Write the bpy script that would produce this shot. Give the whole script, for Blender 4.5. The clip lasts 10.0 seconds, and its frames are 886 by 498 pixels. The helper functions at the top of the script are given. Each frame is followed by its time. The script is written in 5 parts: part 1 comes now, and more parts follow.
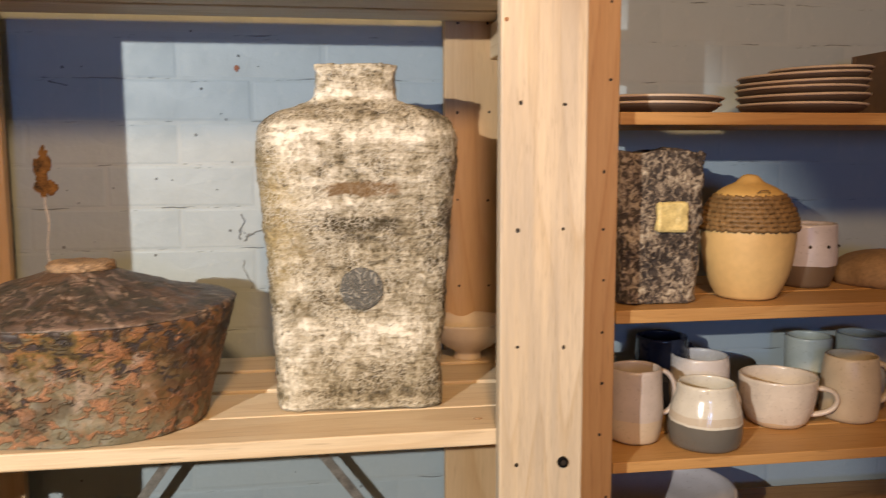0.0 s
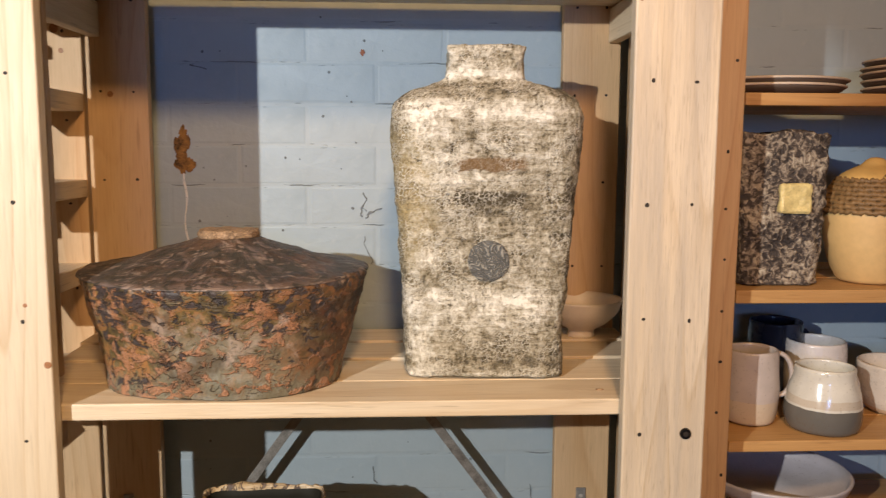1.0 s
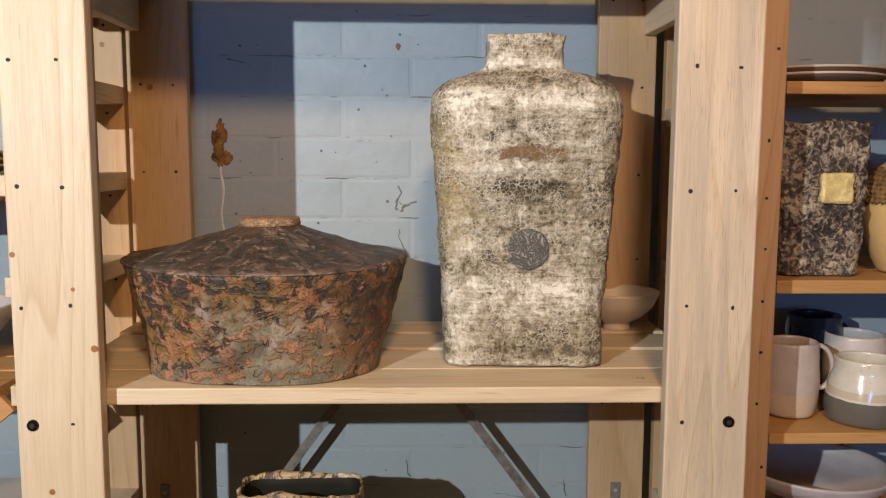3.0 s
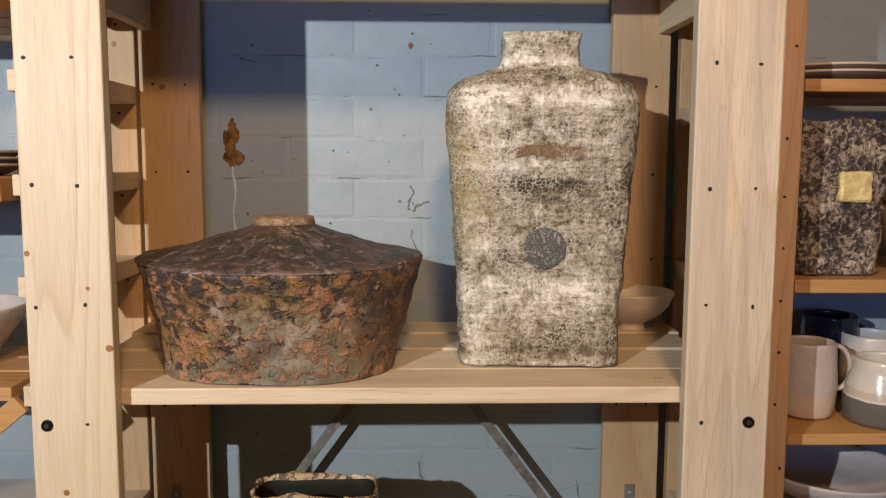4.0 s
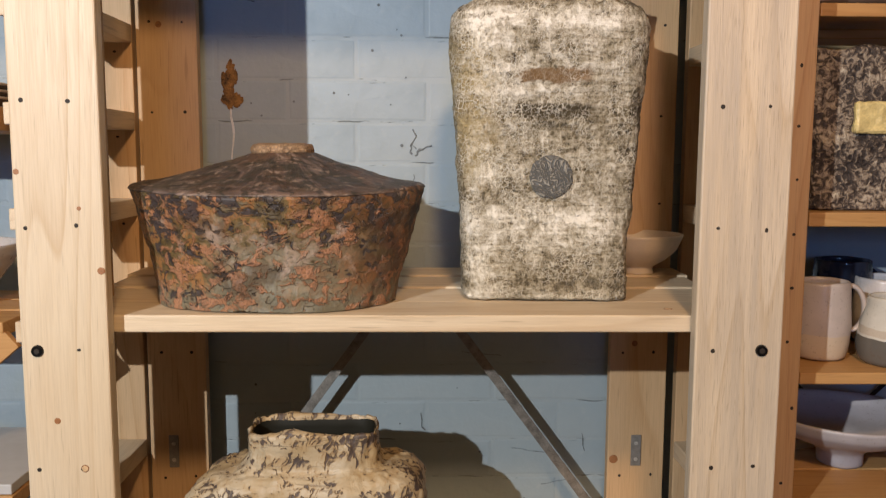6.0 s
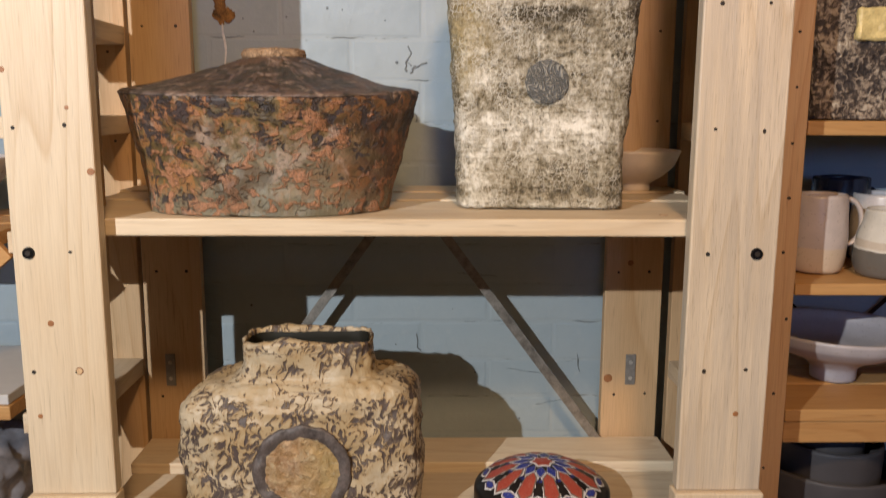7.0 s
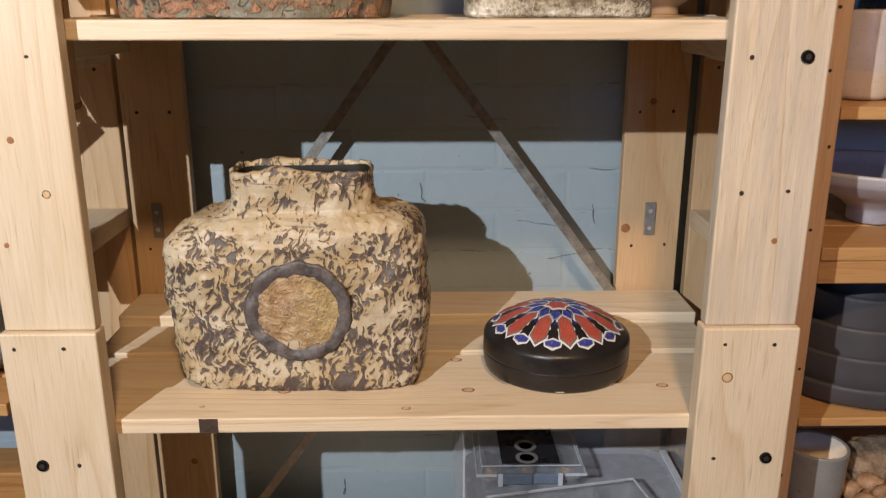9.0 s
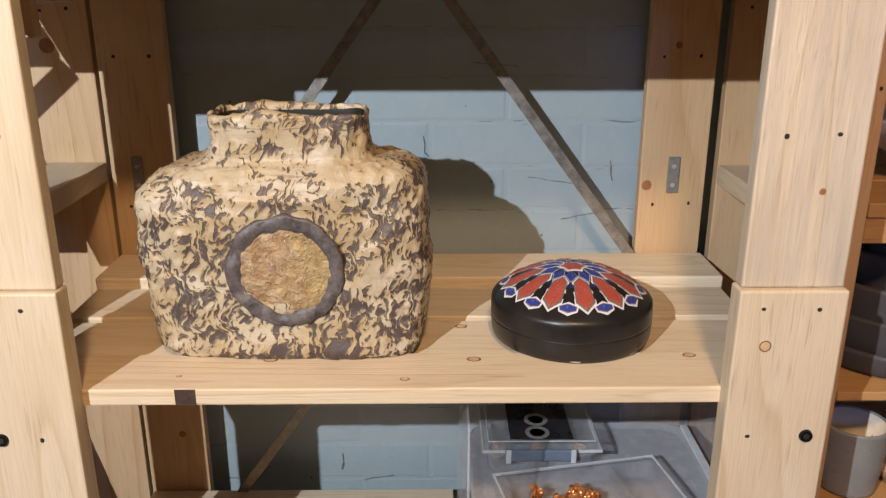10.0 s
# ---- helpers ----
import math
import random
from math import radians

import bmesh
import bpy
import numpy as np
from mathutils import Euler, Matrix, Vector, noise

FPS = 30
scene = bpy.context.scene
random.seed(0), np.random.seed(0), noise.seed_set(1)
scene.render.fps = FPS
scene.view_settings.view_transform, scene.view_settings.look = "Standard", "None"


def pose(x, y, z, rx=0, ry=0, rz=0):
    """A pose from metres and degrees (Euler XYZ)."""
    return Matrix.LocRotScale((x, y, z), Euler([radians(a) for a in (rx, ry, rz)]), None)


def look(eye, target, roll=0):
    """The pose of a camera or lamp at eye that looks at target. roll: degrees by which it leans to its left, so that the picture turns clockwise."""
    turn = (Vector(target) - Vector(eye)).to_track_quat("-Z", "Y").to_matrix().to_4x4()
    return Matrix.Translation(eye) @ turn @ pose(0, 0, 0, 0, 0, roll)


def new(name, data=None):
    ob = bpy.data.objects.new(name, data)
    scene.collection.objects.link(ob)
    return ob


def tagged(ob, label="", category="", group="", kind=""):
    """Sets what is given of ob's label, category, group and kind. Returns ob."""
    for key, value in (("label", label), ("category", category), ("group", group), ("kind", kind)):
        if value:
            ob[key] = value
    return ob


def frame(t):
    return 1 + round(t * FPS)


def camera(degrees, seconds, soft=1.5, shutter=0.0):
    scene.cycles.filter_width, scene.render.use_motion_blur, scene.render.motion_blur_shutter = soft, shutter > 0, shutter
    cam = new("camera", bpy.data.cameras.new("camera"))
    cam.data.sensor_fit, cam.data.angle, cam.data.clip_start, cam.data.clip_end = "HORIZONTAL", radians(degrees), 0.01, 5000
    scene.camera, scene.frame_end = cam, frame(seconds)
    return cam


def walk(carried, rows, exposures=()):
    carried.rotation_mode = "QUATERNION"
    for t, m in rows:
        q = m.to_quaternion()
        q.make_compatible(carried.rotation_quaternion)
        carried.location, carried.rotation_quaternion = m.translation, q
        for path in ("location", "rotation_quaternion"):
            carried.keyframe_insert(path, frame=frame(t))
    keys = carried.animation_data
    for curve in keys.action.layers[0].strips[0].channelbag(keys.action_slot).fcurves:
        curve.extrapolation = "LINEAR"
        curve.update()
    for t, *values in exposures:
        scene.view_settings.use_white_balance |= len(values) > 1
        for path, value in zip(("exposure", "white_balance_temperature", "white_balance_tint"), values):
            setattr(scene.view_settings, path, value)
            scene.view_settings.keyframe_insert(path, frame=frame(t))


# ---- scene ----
cam = camera(56.6, 10.0, soft=1.2, shutter=0.5)
PATH = [
    (0, (0.149, -1.014, 1.528), (0.443, 0.951, 1.294), -0.2),
    (0.5, (0.108, -1.036, 1.512), (0.294, 0.94, 1.272), 0.1),
    (1, (0.075, -1.055, 1.501), (0.18, 0.928, 1.258), 0.3),
    (1.5, (0.054, -1.066, 1.495), (0.136, 0.917, 1.254), 0.3),
    (2, (0.049, -1.065, 1.485), (0.124, 0.919, 1.251), 0.3),
    (2.5, (0.049, -1.062, 1.476), (0.117, 0.924, 1.246), 0.3),
    (4, (0.026, -1.051, 1.466), (0.078, 0.936, 1.249), 0.2),
    (4.5, (0.026, -1.042, 1.45), (0.077, 0.945, 1.231), 0.2),
    (5, (0.025, -1.034, 1.429), (0.074, 0.953, 1.209), 0.2),
    (6.5, (0.031, -1.025, 1.336), (0.075, 0.958, 1.08), 0.3),
    (7, (0.035, -1.026, 1.303), (0.081, 0.944, 0.963), 0.3),
    (7.5, (0.035, -1.021, 1.271), (0.073, 0.937, 0.865), 0.3),
    (8, (0.029, -1.001, 1.238), (0.079, 0.943, 0.77), 0.1),
    (8.5, (0.031, -0.976, 1.204), (0.077, 0.955, 0.685), -0.0),
    (9, (0.031, -0.938, 1.176), (0.071, 0.979, 0.607), -0.0),
    (9.5, (0.037, -0.888, 1.151), (0.067, 1.018, 0.549), 0.0),
    (10, (0.039, -0.835, 1.122), (0.059, 1.062, 0.488), -0.0),
]
walk(cam, [(t, look(eye, target, roll)) for t, eye, target, roll in PATH], exposures=[
    (0.0, 0.14, 7300, 10), (1.0, 0.08, 6800, 10), (2.0, -0.05, 6600, 10), (4.5, -0.27, 6550, 10), (7.0, -0.10, 6550, 10), (8.5, 0.03, 6350, 10), (10.0, 0.38, 6150, 10)])

# ---- light ----
world = bpy.data.worlds.new("sky")
scene.world = world
world.use_nodes = True
wn, wl = world.node_tree.nodes, world.node_tree.links
sky = wn.new("ShaderNodeTexSky")
sky.sky_type, sky.sun_disc, sky.sun_elevation, sky.sun_rotation = "NISHITA", False, radians(35), radians(200)
wl.new(sky.outputs[0], wn["Background"].inputs[0])
wn["Background"].inputs[1].default_value = 0.1


def lamp(name, kind, where, power, colour, size, aim=None):
    data = bpy.data.lights.new(name, kind)
    data.energy, data.color = power, colour
    if kind == "AREA":
        data.shape, data.size, data.size_y = "RECTANGLE", size[0], size[1]
    else:
        data.shadow_soft_size = size
    if kind == "SPOT":
        data.spot_size, data.spot_blend = radians(47), 0.22
    ob = new(name, data)
    ob.matrix_world = look(where, aim) if aim else Matrix.Translation(where)
    return ob


# a bare spotlight bulb behind the viewer, a warm ceiling bulb, and the daylight of a window
lamp("spot_bulb", "SPOT", (-1.00, -1.93, 1.90), 208, (0.945, 0.967, 0.98), 0.012, (-0.35, -0.14, 1.28))
lamp("ceiling_bulb", "POINT", (0.15, -1.5, 2.34), 95, (1.0, 0.62, 0.31), 0.09)
lamp("window_daylight", "AREA", (-0.05, -3.28, 1.70), 19, (0.20, 0.42, 1.0), (0.5, 0.4), (0.0, 0.3, 1.5))

# ---- materials ----


class Nodes:
    """Short hand for building a node material."""

    def __init__(self, name, rough=0.6, metal=0.0):
        self.mat = bpy.data.materials.new(name)
        self.mat.use_nodes = True
        self.t = self.mat.node_tree
        self.bsdf = self.t.nodes["Principled BSDF"]
        self.bsdf.inputs["Roughness"].default_value = rough
        self.bsdf.inputs["Metallic"].default_value = metal
        self.co = self.t.nodes.new("ShaderNodeTexCoord").outputs["Object"]

    def put(self, socket, value):
        if isinstance(value, bpy.types.NodeSocket):
            self.t.links.new(value, socket)
        else:
            socket.default_value = value

    def math(self, op, a, b=0.0, c=0.0):
        n = self.t.nodes.new("ShaderNodeMath")
        n.operation = op
        for s, v in zip(n.inputs, (a, b, c)):
            self.put(s, v)
        return n.outputs[0]

    def scaled(self, scale, shift=None, co=None):
        n = self.t.nodes.new("ShaderNodeMapping")
        n.inputs["Scale"].default_value = scale
        self.put(n.inputs["Vector"], co or self.co)
        if shift is not None:
            self.put(n.inputs["Location"], shift)
        return n.outputs[0]

    def noise(self, scale, detail=3.0, rough=0.55, co=None, distort=0.0):
        n = self.t.nodes.new("ShaderNodeTexNoise")
        for k, v in (("Scale", scale), ("Detail", detail), ("Roughness", rough), ("Distortion", distort)):
            n.inputs[k].default_value = v
        self.put(n.inputs["Vector"], co or self.co)
        return n.outputs["Fac"]

    def cells(self, scale, feature="F1", co=None, rand=1.0):
        n = self.t.nodes.new("ShaderNodeTexVoronoi")
        n.feature = feature
        n.inputs["Scale"].default_value = scale
        n.inputs["Randomness"].default_value = rand
        self.put(n.inputs["Vector"], co or self.co)
        return n.outputs["Distance"]

    def ramp(self, fac, *stops):
        first, last = min(p for p, c in stops), max(p for p, c in stops)
        if first < 0 or last > 1:
            fac = self.math("DIVIDE", self.math("SUBTRACT", fac, first), last - first)
            stops = [((p - first) / (last - first), c) for p, c in stops]
        low = min(min(c) if isinstance(c, tuple) else c for p, c in stops)
        if low < 0:
            return self.math("ADD", self.ramp(fac, *[(p, c - low) for p, c in stops]), low)
        n = self.t.nodes.new("ShaderNodeValToRGB")
        el = n.color_ramp.elements
        while len(el) < len(stops):
            el.new(0.5)
        for e, (p, c) in zip(el, stops):
            e.position = p
            e.color = (c, c, c, 1) if isinstance(c, (int, float)) else (*c, 1)
        self.put(n.inputs[0], fac)
        return n.outputs[0]

    def mix(self, fac, a, b, mode="MIX"):
        n = self.t.nodes.new("ShaderNodeMix")
        n.data_type, n.blend_type = "RGBA", mode
        for k, v in ((0, fac), (6, a), (7, b)):
            if isinstance(v, tuple) and len(v) == 3:
                v = (*v, 1)
            self.put(n.inputs[k], v)
        return n.outputs[2]

    def xyz(self, co=None):
        n = self.t.nodes.new("ShaderNodeSeparateXYZ")
        self.put(n.inputs[0], co or self.co)
        return n.outputs

    def random(self):
        return self.t.nodes.new("ShaderNodeObjectInfo").outputs["Random"]

    def vec(self, x, y, z):
        n = self.t.nodes.new("ShaderNodeCombineXYZ")
        for s, v in zip(n.inputs, (x, y, z)):
            self.put(s, v)
        return n.outputs[0]

    def bump(self, height, depth, strength=1.0, normal=None):
        n = self.t.nodes.new("ShaderNodeBump")
        n.inputs["Strength"].default_value, n.inputs["Distance"].default_value = strength, depth
        self.put(n.inputs["Height"], height)
        if normal is not None:
            self.put(n.inputs["Normal"], normal)
        return n.outputs[0]

    def done(self, colour, rough=None, normal=None):
        self.put(self.bsdf.inputs["Base Color"], (*colour, 1) if isinstance(colour, tuple) else colour)
        if rough is not None:
            self.put(self.bsdf.inputs["Roughness"], rough)
        if normal is not None:
            self.put(self.bsdf.inputs["Normal"], normal)
        return self.mat


def pine(name, axis, light, dark, grey=0.0, lines=0.7):
    """Planed pine, its grain along the axis; each board shows another part of the log."""
    n = Nodes(name, 0.55)
    r = n.random()
    shift = n.vec(n.math("MULTIPLY", r, 7.3), n.math("MULTIPLY", r, 13.7), n.math("MULTIPLY", r, 5.1))

    def along(k):
        return {"x": (k, 1, 1), "y": (1, k, 1), "z": (1, 1, k)}[axis]

    # growth rings cut lengthwise: thin late-wood lines that run straight and arch here and there
    wander = n.noise(6.5, 1.5, 0.45, n.scaled(along(0.10), shift))
    rings = n.math("FRACT", n.math("MULTIPLY", wander, 17.0))
    rings = n.ramp(rings, (0.0, 0.0), (0.45, 0.08), (0.80, 0.45), (0.93, 1.0), (1.0, 0.0))
    strength = n.ramp(n.noise(7, 2.0, 0.5, n.scaled(along(0.25), shift)), (0.35, 0.25), (0.65, 1.0))
    rings = n.math("MULTIPLY", rings, strength)
    fibre = n.noise(420, 3.0, 0.65, n.scaled(along(0.035), shift))
    pores = n.noise(230, 2.0, 0.6, n.scaled(along(0.05), shift))
    broad = n.noise(5.0, 3.0, 0.55, n.scaled(along(0.3), shift))
    blush = n.noise(9.0, 3.0, 0.55, n.scaled(along(0.4), n.vec(n.math("MULTIPLY", r, 3.0), 6.0, n.math("MULTIPLY", r, 9.0))))
    c = n.mix(n.math("MULTIPLY", rings, lines), light, dark)
    c = n.mix(n.ramp(broad, (0.38, 0.0), (0.68, 0.42)), c, dark)
    c = n.mix(n.ramp(blush, (0.52, 0.0), (0.72, 0.22)), c, tuple(v * k for v, k in zip(dark, (1.05, 0.95, 0.78))))
    c = n.mix(n.ramp(fibre, (0.4, 0.0), (0.75, 0.22)), c, tuple(v * 0.55 for v in dark))
    c = n.mix(n.ramp(pores, (0.62, 0.0), (0.72, 0.35)), c, tuple(v * 0.45 for v in dark))
    if grey:
        streak = n.noise(26, 5.0, 0.65, n.scaled(along(0.05), shift))
        c = n.mix(n.ramp(streak, (0.42, 0.0), (0.62, grey)), c, (0.36, 0.315, 0.265))
        nick = n.noise(520, 2.0, 0.5, n.scaled(along(0.07), shift))
        zone = n.ramp(n.noise(8, 2.0, 0.5, n.scaled(along(0.4), shift)), (0.42, 0.0), (0.62, 0.28))
        c = n.mix(n.math("MULTIPLY", n.ramp(nick, (0.58, 0.0), (0.68, 1.0)), zone), c, (0.20, 0.14, 0.09))
    c = n.mix(1.0, c, n.ramp(r, (0.0, 0.88), (1.0, 1.05)), "MULTIPLY")
    h = n.math("ADD", fibre, n.math("MULTIPLY", rings, 0.5))
    return n.done(c, n.ramp(fibre, (0.3, 0.48), (0.7, 0.64)), n.bump(h, 0.0007, 0.6))


PALE, TAN = (0.745, 0.625, 0.46), (0.565, 0.41, 0.25)
WARM, AMBER = (0.55, 0.315, 0.12), (0.38, 0.17, 0.05)
pine_post = pine("pine_upright", "z", PALE, TAN)
pine_grey = pine("weathered_pine_upright", "z", (0.68, 0.57, 0.43), (0.50, 0.375, 0.235), 0.6)
pine_shelf = pine("pine_shelf", "x", (0.79, 0.67, 0.50), (0.60, 0.44, 0.275))
pine_rung = pine("pine_rung", "y", PALE, TAN)
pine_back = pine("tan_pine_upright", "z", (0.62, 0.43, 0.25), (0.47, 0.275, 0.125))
amber_post = pine("amber_pine_upright", "z", (0.57, 0.37, 0.20), (0.44, 0.245, 0.11))
amber_shelf = pine("amber_pine_shelf", "x", WARM, AMBER)


def painted_wall():
    """Thick pale blue paint, brushed over brick: soft swells, pinholes, fine cracks along the joints."""
    n = Nodes("pale_blue_wall_paint", 0.5)
    big, mid, fine = n.noise(2.2, 3.0), n.noise(14, 5.0, 0.6), n.noise(120, 3.0)
    c = n.mix(n.ramp(big, (0.35, 0.0), (0.65, 1.0)), (0.33, 0.41, 0.46), (0.38, 0.44, 0.465))
    c = n.mix(n.ramp(mid, (0.48, 0.0), (0.78, 0.35)), c, (0.28, 0.345, 0.39))
    c = n.mix(n.ramp(n.noise(34, 4.0, 0.65), (0.60, 0.0), (0.74, 0.3)), c, (0.46, 0.50, 0.50))
    pit = n.cells(13, "F1")
    pits = n.math("LESS_THAN", pit, n.ramp(n.noise(21, 1.0), (0.5, 0.0), (0.75, 0.075)))
    # the courses show here and there as broken grey lines
    z = n.xyz()[2]
    course = n.math("FRACT", n.math("DIVIDE", n.math("MULTIPLY_ADD", n.math("SUBTRACT", n.noise(18, 3.0), 0.5), 0.012, n.math("ADD", z, 0.005)), 0.0775))
    course = n.ramp(n.math("ABSOLUTE", n.math("SUBTRACT", course, 0.5)), (0.0, 1.0), (0.022, 0.0))
    broken = n.math("MULTIPLY", course, n.ramp(n.noise(13, 5.0, 0.65, n.scaled((0.8, 1, 1.6))), (0.54, 0.0), (0.62, 0.75)))
    c = n.mix(n.math("MAXIMUM", pits, broken), c, (0.085, 0.09, 0.09))
    swell = n.math("MULTIPLY_ADD", mid, 0.6, n.math("MULTIPLY", n.noise(45, 3.0, 0.5), 0.25))
    h = n.math("SUBTRACT", n.math("MULTIPLY_ADD", fine, 0.05, swell), n.math("MULTIPLY", n.math("MAXIMUM", pits, broken), 0.5))
    return n.done(c, n.ramp(mid, (0.3, 0.42), (0.7, 0.62)), n.bump(h, 0.005, 0.7))


def plain(name, colour, rough=0.5, metal=0.0, spread=0.12, scale=40.0, depth=0.0004):
    """A plain surface with a little unevenness at two scales."""
    n = Nodes(name, rough, metal)
    a, b = n.noise(scale, 4.0), n.noise(scale * 6, 2.0)
    lo, hi = tuple(v * (1 - spread) for v in colour), tuple(min(1, v * (1 + spread)) for v in colour)
    c = n.mix(n.ramp(n.math("MULTIPLY_ADD", b, 0.35, n.math("MULTIPLY", a, 0.65)), (0.35, 0.0), (0.65, 1.0)), lo, hi)
    return n.done(c, n.ramp(a, (0.3, max(0.03, rough - 0.06)), (0.7, min(1, rough + 0.08))), n.bump(a, depth, 0.6))


def glaze(name, colour, base=None, split=0.0, rim=None, rough=0.25, speckle=0.25):
    """Glazed stoneware; below the height split it shows another colour."""
    n = Nodes(name, rough)
    z = n.xyz()[2]
    wob = n.math("MULTIPLY_ADD", n.noise(18, 3.0), 0.008, z)
    c = n.mix(n.ramp(n.noise(25, 4.0), (0.35, 0.0), (0.7, 1.0)), tuple(v * 0.86 for v in colour), colour)
    if base:
        c = n.mix(n.math("LESS_THAN", wob, split + 0.004), c, base)
        if rim:
            edge = n.math("LESS_THAN", n.math("ABSOLUTE", n.math("SUBTRACT", wob, split + 0.014)), 0.006)
            c = n.mix(n.math("MULTIPLY", edge, 0.35), c, rim)
    c = n.mix(n.ramp(n.noise(210, 2.0), (0.62, 0.0), (0.7, speckle)), c, (0.12, 0.08, 0.05))
    return n.done(c, n.ramp(n.noise(30, 2.0), (0.3, rough - 0.05), (0.7, rough + 0.12)), n.bump(n.noise(45, 3.0), 0.0006, 0.6))


def crackle_cream():
    """The tall vase: cream slip brushed both ways over tan and dark clay, with a lace of fine cream lines."""
    n = Nodes("cream_crackled_slip", 0.75)
    x, y, z = n.xyz()
    jit = n.noise(40, 4.0, 0.7)
    warp = n.scaled((1, 1, 1), n.vec(n.math("MULTIPLY", jit, 0.035), n.math("MULTIPLY", jit, 0.035), n.math("MULTIPLY", jit, 0.035)))
    lace = n.ramp(n.cells(150, "DISTANCE_TO_EDGE", warp), (0.0, 1.0), (0.05, 0.8), (0.12, 0.0))
    fine = n.noise(150, 6.0, 0.78, distort=0.4)
    blot = n.noise(52, 6.0, 0.72, distort=0.3)
    across = n.noise(42, 6.0, 0.75, n.scaled((0.32, 1, 3.2)), 0.7)
    upright = n.noise(42, 6.0, 0.75, n.scaled((2.8, 1, 0.36)), 0.7)
    zone = n.noise(11, 3.0, 0.6)
    m = n.math("MULTIPLY", fine, 0.28)
    for tex, k in ((blot, 0.40), (across, 0.20), (upright, 0.12)):
        m = n.math("MULTIPLY_ADD", tex, k, m)
    m = n.math("MULTIPLY_ADD", n.math("SUBTRACT", zone, 0.5), 0.12, m)
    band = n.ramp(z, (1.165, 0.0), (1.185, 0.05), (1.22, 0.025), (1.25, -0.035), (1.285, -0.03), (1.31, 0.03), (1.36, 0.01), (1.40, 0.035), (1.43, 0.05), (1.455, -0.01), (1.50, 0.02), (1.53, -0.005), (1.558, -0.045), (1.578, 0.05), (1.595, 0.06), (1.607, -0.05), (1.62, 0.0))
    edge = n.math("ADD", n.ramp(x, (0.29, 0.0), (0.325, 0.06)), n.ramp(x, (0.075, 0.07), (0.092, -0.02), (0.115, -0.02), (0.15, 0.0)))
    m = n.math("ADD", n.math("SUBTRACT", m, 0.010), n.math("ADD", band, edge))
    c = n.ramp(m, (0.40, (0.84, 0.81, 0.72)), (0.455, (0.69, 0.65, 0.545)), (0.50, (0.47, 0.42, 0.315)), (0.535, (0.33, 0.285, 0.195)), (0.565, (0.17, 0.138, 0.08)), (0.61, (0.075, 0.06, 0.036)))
    # one corner kept a yellow wash
    yellow = n.math("MULTIPLY", n.ramp(x, (0.095, 1.0), (0.145, 0.0)), n.ramp(z, (1.30, 0.0), (1.38, 0.8), (1.50, 0.7), (1.55, 0.0)))
    c = n.mix(n.math("MULTIPLY", yellow, n.ramp(blot, (0.40, 0.25), (0.6, 0.8))), c, (0.60, 0.47, 0.22))
    pit = n.ramp(n.math("MULTIPLY_ADD", across, 0.3, fine), (0.76, 0.0), (0.83, 0.75))
    c = n.mix(pit, c, (0.075, 0.058, 0.035))
    for cz, half, cx, wide, tint in ((1.478, 0.0095, 0.207, 0.054, (0.22, 0.13, 0.055)), (1.428, 0.0115, 0.208, 0.054, (0.075, 0.058, 0.03))):
        dz = n.math("ABSOLUTE", n.math("SUBTRACT", n.math("MULTIPLY_ADD", jit, 0.022, z), cz + 0.011))
        dx = n.math("ABSOLUTE", n.math("SUBTRACT", n.math("MULTIPLY_ADD", blot, 0.05, x), cx + 0.025))
        m2 = n.math("MULTIPLY", n.ramp(n.math("DIVIDE", dz, half), (0.75, 1.0), (1.15, 0.0)), n.ramp(n.math("DIVIDE", dx, wide), (0.85, 1.0), (1.05, 0.0)))
        m2 = n.math("MULTIPLY", m2, n.math("LESS_THAN", y, 0.17))
        c = n.mix(n.math("MULTIPLY", m2, n.ramp(upright, (0.46, 1.0), (0.68, 0.7))), c, tint)
    threads = n.math("MULTIPLY", lace, n.ramp(m, (0.42, 0.1), (0.50, 1.0)))
    threads = n.math("MULTIPLY", threads, n.ramp(n.noise(24, 2.0), (0.42, 0.15), (0.58, 0.95)))
    c = n.mix(threads, c, (0.82, 0.78, 0.67))
    h = n.math("SUBTRACT", n.math("MULTIPLY_ADD", threads, 0.35, n.math("MULTIPLY", fine, 0.5)), n.math("ADD", n.ramp(m, (0.42, 0.0), (0.62, 1.0)), pit))
    return n.done(c, 0.8, n.bump(h, 0.0045, 0.9))


